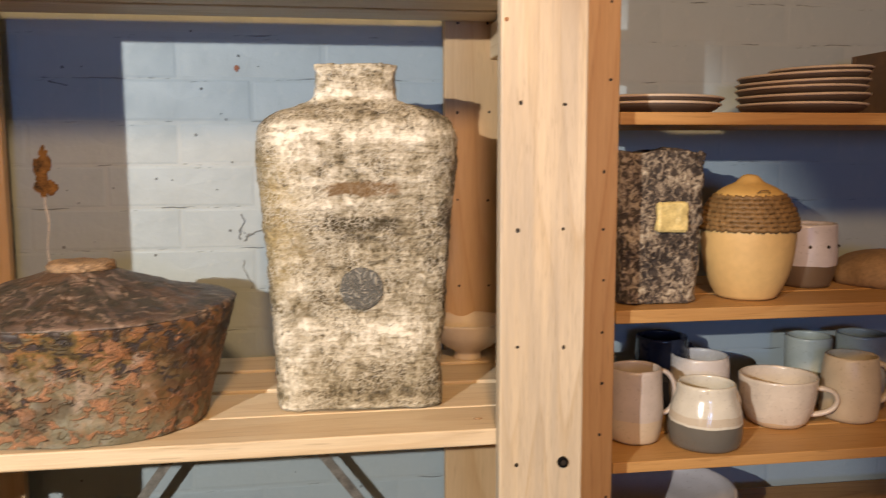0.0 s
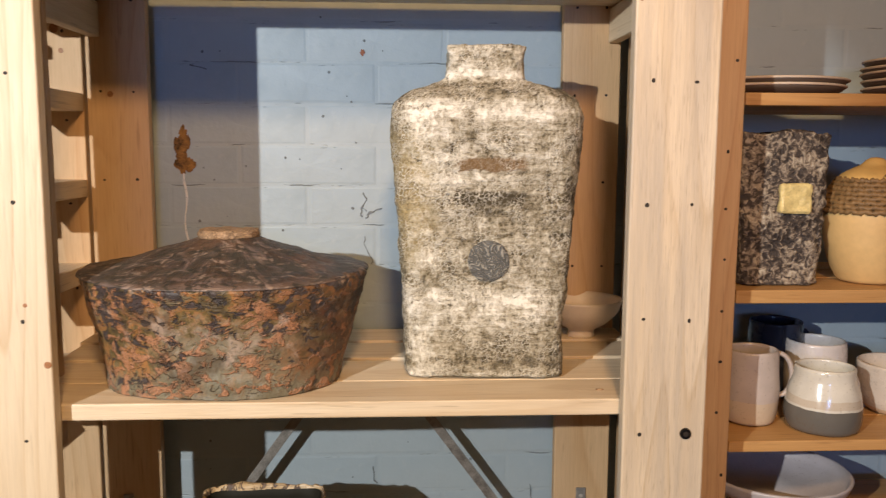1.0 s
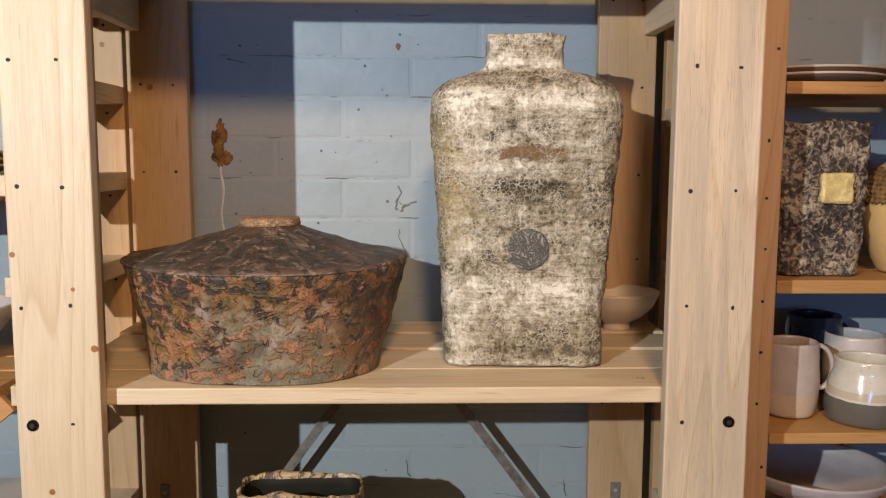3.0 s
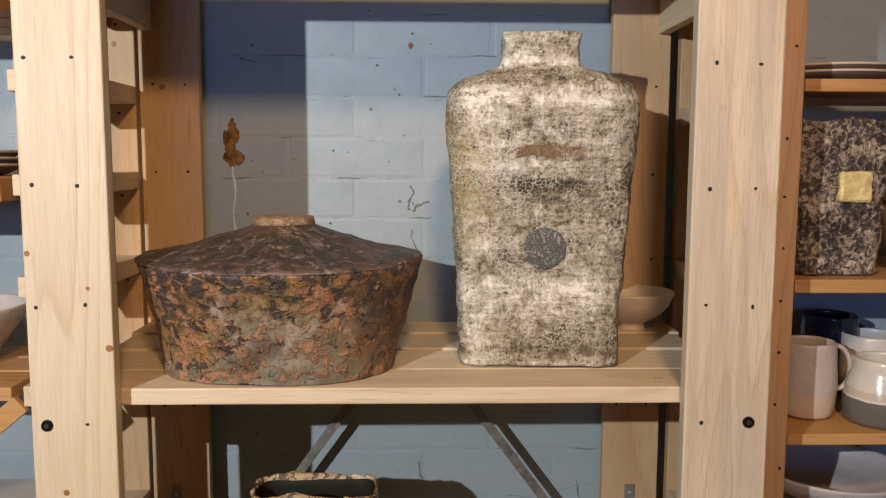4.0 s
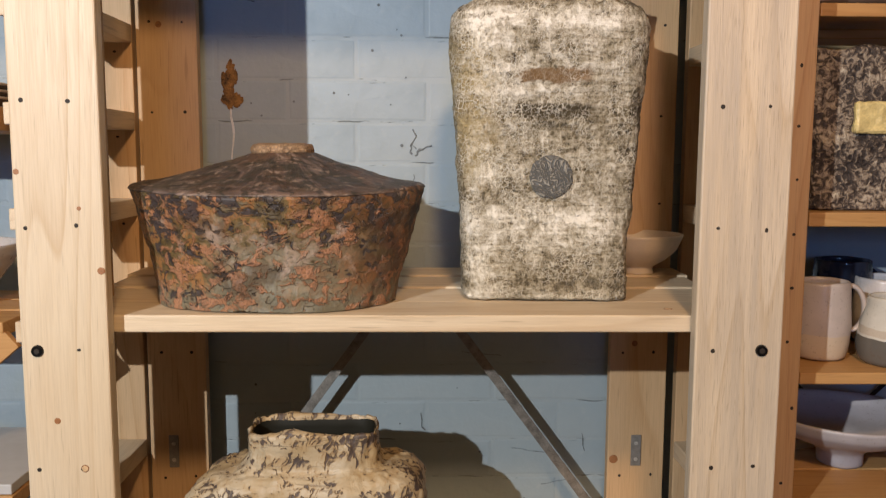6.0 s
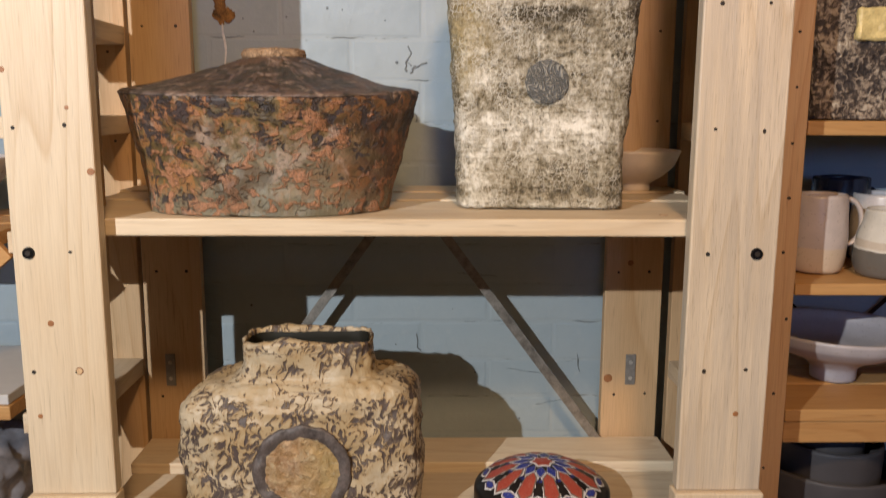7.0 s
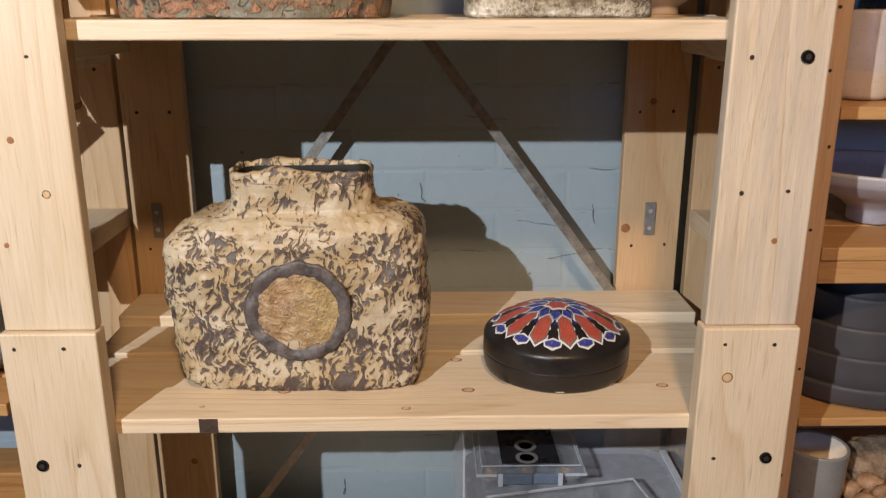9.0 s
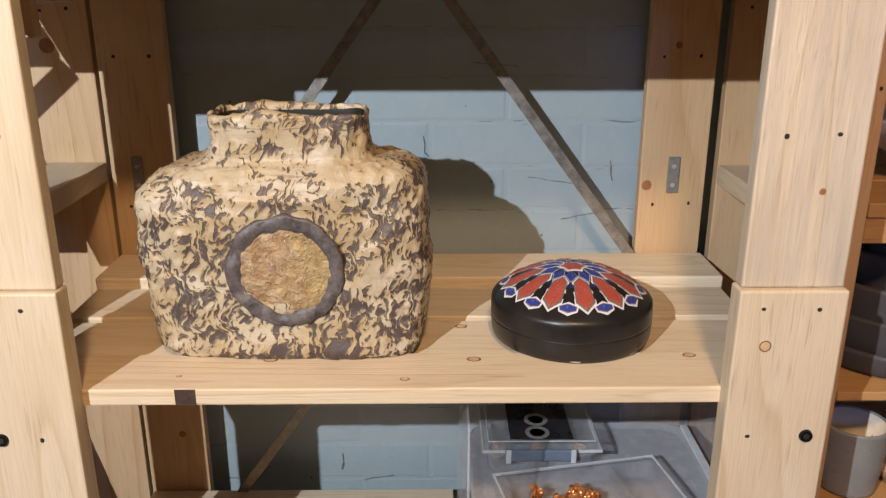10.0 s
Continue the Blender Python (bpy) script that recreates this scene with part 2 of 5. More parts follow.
def cream_and_black():
    """The square jar: thick cream glaze that parted in short hanging flecks over dark clay."""
    n = Nodes("cream_glaze_over_dark_clay", 0.55)
    x, y, z = n.xyz()
    jit = n.noise(30, 2.0, 0.5)
    bend = n.vec(n.math("MULTIPLY", jit, 0.05), 0.0, n.math("MULTIPLY", jit, 0.035))
    fleck = n.noise(118, 2.6, 0.55, n.scaled((1.0, 1, 0.68), bend), 0.2)
    small = n.noise(210, 1.5, 0.5, n.scaled((1.15, 1, 0.5), bend), 0.2)
    a = n.math("MULTIPLY_ADD", fleck, 0.70, n.math("MULTIPLY", small, 0.30))
    rows = n.noise(24, 2.0, 0.5, n.scaled((0.7, 1, 1.5)))
    height = n.ramp(z, (0.67, 0.062), (0.70, 0.050), (0.82, 0.040), (0.862, 0.022), (0.885, -0.005), (0.918, -0.045), (0.942, -0.035), (0.954, 0.04), (0.966, 0.0))
    middle = n.ramp(n.math("ABSOLUTE", n.math("ADD", x, 0.139)), (0.06, 0.0), (0.15, 0.012))
    open_ = n.math("ADD", n.math("MULTIPLY_ADD", n.math("SUBTRACT", rows, 0.5), 0.46, a), n.math("ADD", height, middle))
    halo = n.ramp(open_, (0.46, 0.0), (0.545, 0.8))
    tear = n.ramp(open_, (0.540, 0.0), (0.578, 0.8), (0.64, 1.0))
    # wrinkles round the neck and on the shoulder lie level
    level = n.noise(60, 4.0, 0.6, n.scaled((0.35, 1, 2.6)), 0.5)
    wrinkle = n.math("MULTIPLY", n.ramp(level, (0.57, 0.0), (0.68, 0.7)), n.ramp(z, (0.865, 0.0), (0.89, 0.5), (0.925, 0.4), (0.95, 0.9)))
    tear = n.math("MAXIMUM", tear, wrinkle)
    c = n.mix(n.ramp(n.noise(9, 3.0), (0.40, 0.0), (0.60, 1.0)), (0.41, 0.315, 0.185), (0.50, 0.43, 0.315))
    pale = n.math("MULTIPLY", n.ramp(x, (-0.06, 0.0), (0.0, 0.7)), n.ramp(z, (0.76, 1.0), (0.83, 0.0)))
    c = n.mix(pale, c, (0.58, 0.525, 0.43))
    c = n.mix(n.ramp(n.noise(48, 4.0, 0.65), (0.50, 0.0), (0.70, 0.45)), c, (0.40, 0.26, 0.11))
    c = n.mix(n.math("MULTIPLY", halo, n.ramp(n.noise(20, 2.0), (0.4, 0.3), (0.6, 0.85))), c, (0.35, 0.225, 0.10))
    c = n.mix(tear, c, n.mix(n.noise(50, 3.0), (0.035, 0.027, 0.027), (0.12, 0.09, 0.082)))
    h = n.math("SUBTRACT", n.math("MULTIPLY_ADD", a, 0.7, n.math("MULTIPLY", level, 0.3)), tear)
    return n.done(c, n.ramp(tear, (0.0, 0.46), (1.0, 0.55)), n.bump(h, 0.0022, 0.9))


def mottled_rust(name, lid):
    """The oval pot: rust, verdigris, pink and soot dabbed over each other, raised like peeling bark."""
    n = Nodes(name, 0.6)
    x, y, z = n.xyz()
    a = n.noise(27, 6.0, 0.68, distort=0.35)
    b = n.noise(11, 4.0, 0.6, n.scaled((1, 1, 1.3), n.vec(3.1, 1.7, 5.0)))
    d = n.noise(58, 5.0, 0.66, n.scaled((1, 1, 0.8), n.vec(8.0, 2.0, 1.0)), 0.9)
    fine = n.noise(190, 4.0, 0.7)
    if lid:
        out = n.math("ARCTAN2", n.math("SUBTRACT", y, 0.172), n.math("ADD", x, 0.178))
        ray_co = n.vec(n.math("MULTIPLY", out, 0.16), n.math("MULTIPLY", z, 0.9), 0.0)
        streak = n.noise(30, 5.0, 0.66, ray_co, 1.2)
        c = n.ramp(streak, (0.36, (0.03, 0.025, 0.022)), (0.46, (0.075, 0.052, 0.040)), (0.52, (0.055, 0.045, 0.042)), (0.60, (0.13, 0.088, 0.070)), (0.69, (0.27, 0.20, 0.175)))
        c = n.mix(n.ramp(a, (0.46, 0.0), (0.55, 0.85)), c, n.mix(d, (0.035, 0.032, 0.026), (0.075, 0.066, 0.052)))
        c = n.mix(n.ramp(b, (0.52, 0.0), (0.64, 0.5)), c, (0.15, 0.075, 0.042))
        c = n.mix(n.ramp(n.noise(17, 5.0, 0.6, n.scaled((0.9, 1, 1), n.vec(5.0, 2.0, 0.0)), 1.0), (0.58, 0.0), (0.70, 0.5)), c, (0.26, 0.19, 0.165))
        rim = n.ramp(n.math("MULTIPLY_ADD", d, 0.006, z), (1.3225, 0.6), (1.3265, 0.0))
        c = n.mix(n.math("MULTIPLY", rim, 0.6), c, (0.20, 0.135, 0.11))
        c = n.mix(n.ramp(n.noise(75, 5.0, 0.7, n.scaled((0.7, 1, 1)), 0.8), (0.51, 0.0), (0.58, 0.8)), c, (0.032, 0.03, 0.024))
        c = n.mix(n.ramp(n.noise(64, 5.0, 0.7, n.scaled((0.7, 1, 1), n.vec(4.0, 1.0, 0.0)), 0.8), (0.55, 0.0), (0.63, 0.75)), c, (0.32, 0.235, 0.185))
        h = n.math("MULTIPLY_ADD", d, 0.5, streak)
        return n.done(c, n.ramp(d, (0.3, 0.38), (0.7, 0.6)), n.bump(h, 0.004, 0.8))
    # ochre and olive on one side, verdigris in the middle, maroon on the other
    side = n.math("MULTIPLY_ADD", n.math("SUBTRACT", b, 0.5), 0.26, x)
    c = n.ramp(a, (0.38, (0.075, 0.052, 0.022)), (0.47, (0.16, 0.105, 0.035)), (0.52, (0.33, 0.145, 0.045)), (0.60, (0.20, 0.125, 0.05)))
    maroon = n.math("MULTIPLY", n.ramp(side, (-0.10, 0.0), (-0.05, 1.0)), n.ramp(b, (0.42, 1.0), (0.55, 0.5)))
    c = n.mix(maroon, c, n.mix(d, (0.055, 0.025, 0.018), (0.15, 0.06, 0.035)))
    green = n.math("MULTIPLY", n.ramp(side, (-0.27, 0.05), (-0.20, 1.0), (-0.10, 1.0), (-0.04, 0.1)), n.ramp(n.math("MULTIPLY_ADD", n.math("SUBTRACT", 1.275, z), 2.2, a), (0.46, 0.0), (0.58, 1.0)))
    foot = n.ramp(n.math("MULTIPLY_ADD", n.math("SUBTRACT", a, 0.5), 0.10, z), (1.178, 1.0), (1.205, 0.0))
    c = n.mix(n.math("MULTIPLY", n.math("MAXIMUM", green, foot), n.ramp(d, (0.40, 0.95), (0.62, 0.6))), c, n.mix(b, (0.13, 0.122, 0.085), (0.235, 0.22, 0.16)))
    # flakes of salmon glaze stand proud
    flakes = n.noise(52, 4.5, 0.62, n.scaled((0.85, 1, 1.15), n.vec(4.0, 4.0, 9.0)), 0.6)
    flakes = n.math("ADD", flakes, n.ramp(n.noise(8, 2.0), (0.4, -0.05), (0.6, 0.04)))
    flake = n.math("MULTIPLY", n.ramp(flakes, (0.520, 0.0), (0.575, 1.0)), n.ramp(fine, (0.36, 0.45), (0.52, 1.0)))
    c = n.mix(n.math("MULTIPLY", flake, 0.85), c, n.mix(n.noise(14, 2.0), (0.41, 0.155, 0.05), (0.50, 0.27, 0.175)))
    pinkish = n.noise(15, 5.0, 0.66, n.scaled((1, 1, 0.9), n.vec(9.0, 1.0, 2.0)), 0.7)
    c = n.mix(n.ramp(pinkish, (0.57, 0.0), (0.66, 0.8)), c, n.mix(fine, (0.38, 0.27, 0.20), (0.46, 0.37, 0.31)))
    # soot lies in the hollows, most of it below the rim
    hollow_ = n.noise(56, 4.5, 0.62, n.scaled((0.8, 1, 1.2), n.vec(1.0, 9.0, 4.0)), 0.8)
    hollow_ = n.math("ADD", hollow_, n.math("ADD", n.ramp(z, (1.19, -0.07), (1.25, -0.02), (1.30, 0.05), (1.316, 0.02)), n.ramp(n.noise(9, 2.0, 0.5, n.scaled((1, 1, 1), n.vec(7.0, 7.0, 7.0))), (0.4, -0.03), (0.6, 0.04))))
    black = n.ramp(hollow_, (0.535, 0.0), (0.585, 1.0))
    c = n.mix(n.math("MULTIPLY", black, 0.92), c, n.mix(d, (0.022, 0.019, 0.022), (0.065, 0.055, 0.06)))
    # dark worm lines, each with a pale lip
    worm = n.noise(38, 2.0, 0.5, n.scaled((1, 1, 1.2), n.vec(2.0, 5.0, 6.0)), 0.9)
    worm = n.math("ABSOLUTE", n.math("SUBTRACT", worm, 0.5))
    where = n.ramp(n.noise(22, 2.0), (0.52, 0.0), (0.60, 0.8))
    lip = n.math("MULTIPLY", n.ramp(worm, (0.010, 0.0), (0.016, 0.4), (0.024, 0.0)), where)
    c = n.mix(lip, c, (0.47, 0.40, 0.31))
    line = n.math("MULTIPLY", n.ramp(worm, (0.006, 1.0), (0.011, 0.0)), where)
    c = n.mix(n.math("MULTIPLY", line, 0.85), c, (0.035, 0.028, 0.022))
    c = n.mix(n.ramp(fine, (0.55, 0.0), (0.68, 0.65)), c, (0.05, 0.04, 0.032))
    c = n.mix(n.ramp(n.noise(19, 4.0, 0.6, n.scaled((1, 1, 1), n.vec(3.0, 8.0, 3.0))), (0.52, 0.0), (0.64, 0.6)), c, (0.06, 0.038, 0.022))
    h = n.math("ADD", n.math("MULTIPLY_ADD", flake, 0.5, n.math("MULTIPLY", d, 0.6)), n.math("SUBTRACT", n.math("MULTIPLY", lip, 0.5), n.math("MULTIPLY_ADD", black, 0.6, line)))
    return n.done(c, n.ramp(d, (0.3, 0.36), (0.7, 0.62)), n.bump(h, 0.005, 0.9))


def lumpy_dark():
    """The small slab vase: pale grey-brown slip, combed in curls, with black hollows."""
    n = Nodes("lumpy_grey_slip", 0.7)
    a = n.noise(105, 3.0, 0.6, distort=0.9)
    fine = n.noise(200, 4.0, 0.7)
    big = n.noise(17, 2.0)
    m = n.math("MULTIPLY_ADD", big, 0.35, n.math("MULTIPLY_ADD", fine, 0.18, n.math("MULTIPLY", a, 0.62)))
    c = n.ramp(m, (0.46, (0.020, 0.015, 0.014)), (0.555, (0.06, 0.045, 0.036)), (0.59, (0.18, 0.14, 0.105)), (0.64, (0.31, 0.255, 0.19)), (0.71, (0.46, 0.40, 0.31)))
    return n.done(c, 0.65, n.bump(m, 0.009, 1.0))


def clear_plastic(name, tint, alpha):
    """Scuffed clear polypropylene."""
    n = Nodes(name, 0.22)
    haze = n.noise(30, 4.0)
    n.done(tint, n.ramp(haze, (0.3, 0.12), (0.7, 0.35)), n.bump(haze, 0.001, 0.3))
    n.put(n.bsdf.inputs["Alpha"], n.ramp(haze, (0.3, alpha - 0.08), (0.7, alpha + 0.08)))
    return n.mat


wall_paint = painted_wall()
room_paint = plain("dull_grey_room_paint", (0.13, 0.125, 0.12), 0.85, spread=0.1, scale=6)
concrete = plain("grey_concrete", (0.22, 0.21, 0.20), 0.8, spread=0.2, scale=9, depth=0.002)
dark_hole = plain("dark_screw_hole", (0.02, 0.014, 0.01), 0.7)
black_steel = plain("black_oxide_steel", (0.012, 0.012, 0.013), 0.3, 0.6)
zinc = plain("dull_zinc_steel", (0.27, 0.25, 0.225), 0.42, 0.45, 0.35, 60)
zinc_bright = plain("bright_zinc_screw", (0.55, 0.53, 0.50), 0.35, 0.3, 0.2, 200)
plate_zinc = plain("grey_zinc_plate", (0.27, 0.26, 0.25), 0.5, 0.35, 0.2, 90)
knot_wood = plain("resinous_knot", (0.30, 0.13, 0.05), 0.5, spread=0.3, scale=120)
rust_stain = plain("rust_stain", (0.20, 0.10, 0.03), 0.85, spread=0.85, scale=70, depth=0.002)
white_drip = plain("lime_drip", (0.72, 0.73, 0.72), 0.6)
soot = plain("charred_wood", (0.05, 0.03, 0.022), 0.6, spread=0.5, scale=60)
crack_dark = plain("dark_crack", (0.17, 0.19, 0.20), 0.9, spread=0.4)

# ---- building blocks ----


def mesh_of(name, bm, material, smooth=False):
    bmesh.ops.recalc_face_normals(bm, faces=bm.faces)
    data = bpy.data.meshes.new(name)
    bm.to_mesh(data)
    bm.free()
    data.materials.append(material)
    if smooth:
        data.shade_smooth()
    return data


def thing(name, at, label, category, group="", kind="", turn=0.0):
    ob = new(name)
    ob.empty_display_size = 0.05
    ob.matrix_world = pose(*at, 0, 0, turn)
    return tagged(ob, label, category, group, kind)


def part(name, bm, material, parent, label="", smooth=False, local=False):
    """Links a bmesh, or a ready mesh, as one object under its thing; in world coordinates, or in the thing's own."""
    data = mesh_of(name, bm, material, smooth) if isinstance(bm, bmesh.types.BMesh) else bm
    ob = new(name, data)
    ob.parent = parent
    if not local:
        up, m = parent, Matrix()
        while up:
            m = up.matrix_basis @ m if up.parent is None else up.matrix_parent_inverse @ up.matrix_basis @ m
            up = up.parent
        ob.matrix_parent_inverse = m.inverted()
    return tagged(ob, label)


def box(lo, hi, bevel=0.002, bm=None):
    bm = bm or bmesh.new()
    v = [bm.verts.new((x, y, z)) for x in (lo[0], hi[0]) for y in (lo[1], hi[1]) for z in (lo[2], hi[2])]
    fs = [bm.faces.new([v[i] for i in q]) for q in ((0, 1, 3, 2), (4, 6, 7, 5), (0, 4, 5, 1), (2, 3, 7, 6), (0, 2, 6, 4), (1, 5, 7, 3))]
    if bevel:
        edges = list({e for f in fs for e in f.edges})
        bmesh.ops.bevel(bm, geom=edges, offset=bevel, segments=2, affect="EDGES", profile=0.5)
    return bm


def loft(rings, seg=96, m=None, close=True):
    """Rings of (z, cx, cy, half width, half depth, squareness) joined into a skin."""
    bm = bmesh.new()
    rows = []
    for z, cx, cy, a, b, n in rings:
        row = []
        for i in range(seg):
            t = 2 * math.pi * i / seg
            c, s = math.cos(t), math.sin(t)
            row.append(bm.verts.new((cx + a * math.copysign(abs(c) ** (2 / n), c), cy + b * math.copysign(abs(s) ** (2 / n), s), z)))
        rows.append(row)
    for r0, r1 in zip(rows, rows[1:]):
        for i in range(seg):
            j = (i + 1) % seg
            bm.faces.new((r0[i], r0[j], r1[j], r1[i]))
    if close:
        bm.faces.new(rows[0])
        bm.faces.new(rows[-1])
    if m:
        bmesh.ops.transform(bm, matrix=m, verts=bm.verts)
    return bm


def between(rings, step):
    """Fills in smooth rings between the given ones."""
    out = []
    for k in range(len(rings) - 1):
        p0, p1, p2, p3 = rings[max(k - 1, 0)], rings[k], rings[k + 1], rings[min(k + 2, len(rings) - 1)]
        length = math.hypot(p2[0] - p1[0], p2[3] - p1[3])
        count = max(1, round(length / step))
        for i in range(count):
            t = i / count
            row = []
            for q0, q1, q2, q3 in zip(p0, p1, p2, p3):
                d1, d2 = (q2 - q0) / 2, (q3 - q1) / 2
                lim = abs(q2 - q1) * 1.2
                d1, d2 = max(-lim, min(lim, d1)), max(-lim, min(lim, d2))
                row.append((2 * t**3 - 3 * t**2 + 1) * q1 + (t**3 - 2 * t**2 + t) * d1 + (-2 * t**3 + 3 * t**2) * q2 + (t**3 - t**2) * d2)
            out.append(tuple(row))
    return out + [rings[-1]]


def lathe(profile, seg=48, step=0.0, cx=0.0, cy=0.0):
    rings = [(z, cx, cy, r, r, 2.0) for r, z in profile]
    return loft(between(rings, step) if step else rings, seg)


def uneven(bm, amount, scale, octaves=3):
    """Hand-made unevenness."""
    bm.normal_update()
    for v in bm.verts:
        v.co += v.normal * amount * noise.fractal(v.co * scale, 0.8, 2.0, octaves)
    return bm


def strip(p, q, width, thick):
    """A flat bar from p to q, facing the viewer (along y)."""
    p, q = Vector(p), Vector(q)
    d = q - p
    bm = box((0, -thick / 2, -width / 2), (d.length, thick / 2, width / 2), 0.0006)
    bmesh.ops.transform(bm, matrix=Matrix.Translation(p) @ pose(0, 0, 0, 0, -math.degrees(math.atan2(d.z, d.x)), 0), verts=bm.verts)
    return bm


def disc(at, radius, depth=0.0012, seg=14):
    """A short round plug whose face looks to the front."""
    bm = bmesh.new()
    bmesh.ops.create_cone(bm, cap_ends=True, segments=seg, radius1=radius, radius2=radius * 0.85, depth=depth)
    bmesh.ops.transform(bm, matrix=Matrix.Translation(at) @ pose(0, 0, 0, 90), verts=bm.verts)
    return bm


hole_mesh = mesh_of("screw_hole", disc((0, 0, 0), 0.0029, 0.001, 10), dark_hole)


def screw_hole(x, y, z, parent):
    ob = part("screw_hole", hole_mesh, None, parent)
    ob.matrix_basis = Matrix.Translation((x + random.uniform(-0.003, 0.003), y, z + random.uniform(-0.002, 0.002)))
    ob.matrix_basis @= Matrix.Diagonal((random.uniform(0.8, 1.2), 1, random.uniform(0.7, 1.2), 1))


def bolt(x, y, z, parent):
    b = part("bolt", disc((x, y - 0.001, z), 0.0082, 0.004, 24), black_steel, parent, "black hex socket bolt")
    part("socket", disc((x, y - 0.0032, z), 0.0042, 0.001, 6), dark_hole, b)


# ---- the room ----
FLOOR, CEIL, WALL = 0.0, 3.1, 0.548


def slab(name, lo, hi, material, label):
    ob = new(name, mesh_of(name, box(lo, hi, 0), material))
    return tagged(ob, label, name.split("_")[0], kind="structure")


slab("floor", (-3.2, -3.4, -0.1), (3.2, 0.75, FLOOR), concrete, "bare grey concrete floor of a storeroom")
slab("ceiling", (-3.2, -3.4, CEIL), (3.2, 0.75, CEIL + 0.1), room_paint, "plain dull grey ceiling of the storeroom")
slab("wall_west", (-3.2, -3.3, FLOOR), (-3.1, 0.6, CEIL), room_paint, "plain dull grey storeroom side wall")
slab("wall_east", (3.1, -3.3, FLOOR), (3.2, 0.6, CEIL), room_paint, "plain dull grey storeroom side wall")
# the wall behind the viewer, with the window opening
w = thing("wall_south", (0, -3.4, 0), "dull grey storeroom wall with a window opening", "wall", kind="structure")
for lo, hi in (((-3.2, -3.5, FLOOR), (-0.35, -3.3, CEIL)), ((0.25, -3.5, FLOOR), (3.2, -3.3, CEIL)), ((-0.35, -3.5, FLOOR), (0.25, -3.3, 1.45)), ((-0.35, -3.5, 1.95), (0.25, -3.3, CEIL))):
    part("wall_section", box(lo, hi, 0), room_paint, w)
# unseen slab, added to keep the window's blue light off the lower shelves
slab("wall_partition", (-0.34, -1.75, FLOOR), (0.21, -1.62, 1.50), room_paint, "unseen dull grey slab added to block the window daylight")
back = tagged(new("wall_north", mesh_of("wall_north", box((-3.2, WALL + 0.0014, FLOOR), (3.2, 0.75, CEIL), 0), wall_paint)),
              "pale blue painted brick wall with pits and cracks", "wall", kind="structure")

pale_heart = plain("pale_knot_heart", (0.58, 0.40, 0.23), 0.5, spread=0.2, scale=150)
knot_heart = plain("knot_heart", (0.56, 0.38, 0.22), 0.5, spread=0.25, scale=150)

# ---- the pine shelving in the middle ----
unit = thing("shelving_unit", (0, 0.25, 0), "tall pale pine shelving unit with wide screwed uprights", "shelving", "shelving along the wall")
ROWS_Z = (1.745, 1.589, 1.430, 1.277, 1.120, 0.965)
for side, x0, x1, cols, mat in ((-1, -0.4805, -0.3710, (-0.467, -0.407), pine_post), (1, 0.3740, 0.4865, (0.399, 0.459), pine_grey)):
    up = part("upright", box((x0, 0, 0.797), (x1, 0.022, 2.2), 0.0025), mat, unit, "greyish weathered pine upright" if side > 0 else "")
    low = part("upright", box((x0 - 0.004, -0.009, FLOOR), (x1 + 0.003, 0.021, 0.7965), 0.0025), pine_post, unit, "thicker lower pine upright")
    for z in ROWS_Z:
        for x in cols:
            if z == 1.120 and x == (cols[0] if side < 0 else cols[1]):
                bolt(-0.46 if side < 0 else 0.46, 0, z, up)
            else:
                screw_hole(x, 0, z, up)
    for z in (0.775, 0.618):
        for x in cols:
            if z == 0.618 and x == (cols[0] if side < 0 else cols[1]):
                bolt(-0.455 if side < 0 else 0.465, -0.009, z, low)
            else:
                screw_hole(x, -0.009, z, low)
    # uprights at the wall
    bx0, bx1 = (-0.4870, -0.3790) if side < 0 else (0.3765, 0.4840)
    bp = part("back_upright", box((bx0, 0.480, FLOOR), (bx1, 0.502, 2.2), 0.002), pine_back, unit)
    for z in (1.760, 1.600, 1.440, 1.280, 1.000, 0.760, 0.480):
        for x in (bx0 + 0.024, bx1 - 0.026):
            screw_hole(x, 0.480, z, bp)
    if side > 0:
        plate = part("bracket_plate", box((0.4205, 0.4765, 0.780), (0.4395, 0.4795, 0.840), 0.0008), plate_zinc, unit, "small zinc plate with two screws")
        for z in (0.793, 0.824):
            part("screw", disc((0.430, 0.476, z), 0.004, 0.0015), zinc_bright, plate)
    else:
        plate = part("bracket_plate", box((-0.452, 0.4765, 0.780), (-0.434, 0.4795, 0.842), 0.0008), plate_zinc, unit, "small zinc plate with two screws")
        for z in (0.795, 0.826):
            part("screw", disc((-0.443, 0.476, z), 0.004, 0.0015), zinc_bright, plate)
for x, y, z, r in ((-0.4395, 0, 1.029, 0.0045), (-0.3765, 0, 1.222, 0.005), (-0.475, 0, 1.345, 0.004)):
    part("knot", disc((x, y, z), r, 0.0008, 18), knot_wood, unit, "dark resinous knot")

for x, y, z, r in ((-0.4005, 0, 1.300, 0.003), (-0.462, 0, 0.905, 0.0035), (0.381, 0, 1.69, 0.003), (0.447, 0, 0.905, 0.004)):
    part("knot", disc((x, y, z), r, 0.0008, 16), knot_wood, unit, "small dark knot")
for x, y, z, r in ((0.422, 0.480, 1.017, 0.006), (0.388, 0.480, 0.792, 0.009), (-0.420, 0.480, 0.330, 0.007), (-0.446, 0.480, 1.595, 0.006)):
    part("knot", disc((x, y, z), r, 0.0008, 18), knot_wood, unit, "dark resinous knot")
ring_wood = plain("knot_rim", (0.20, 0.085, 0.035), 0.5, spread=0.3, scale=120)
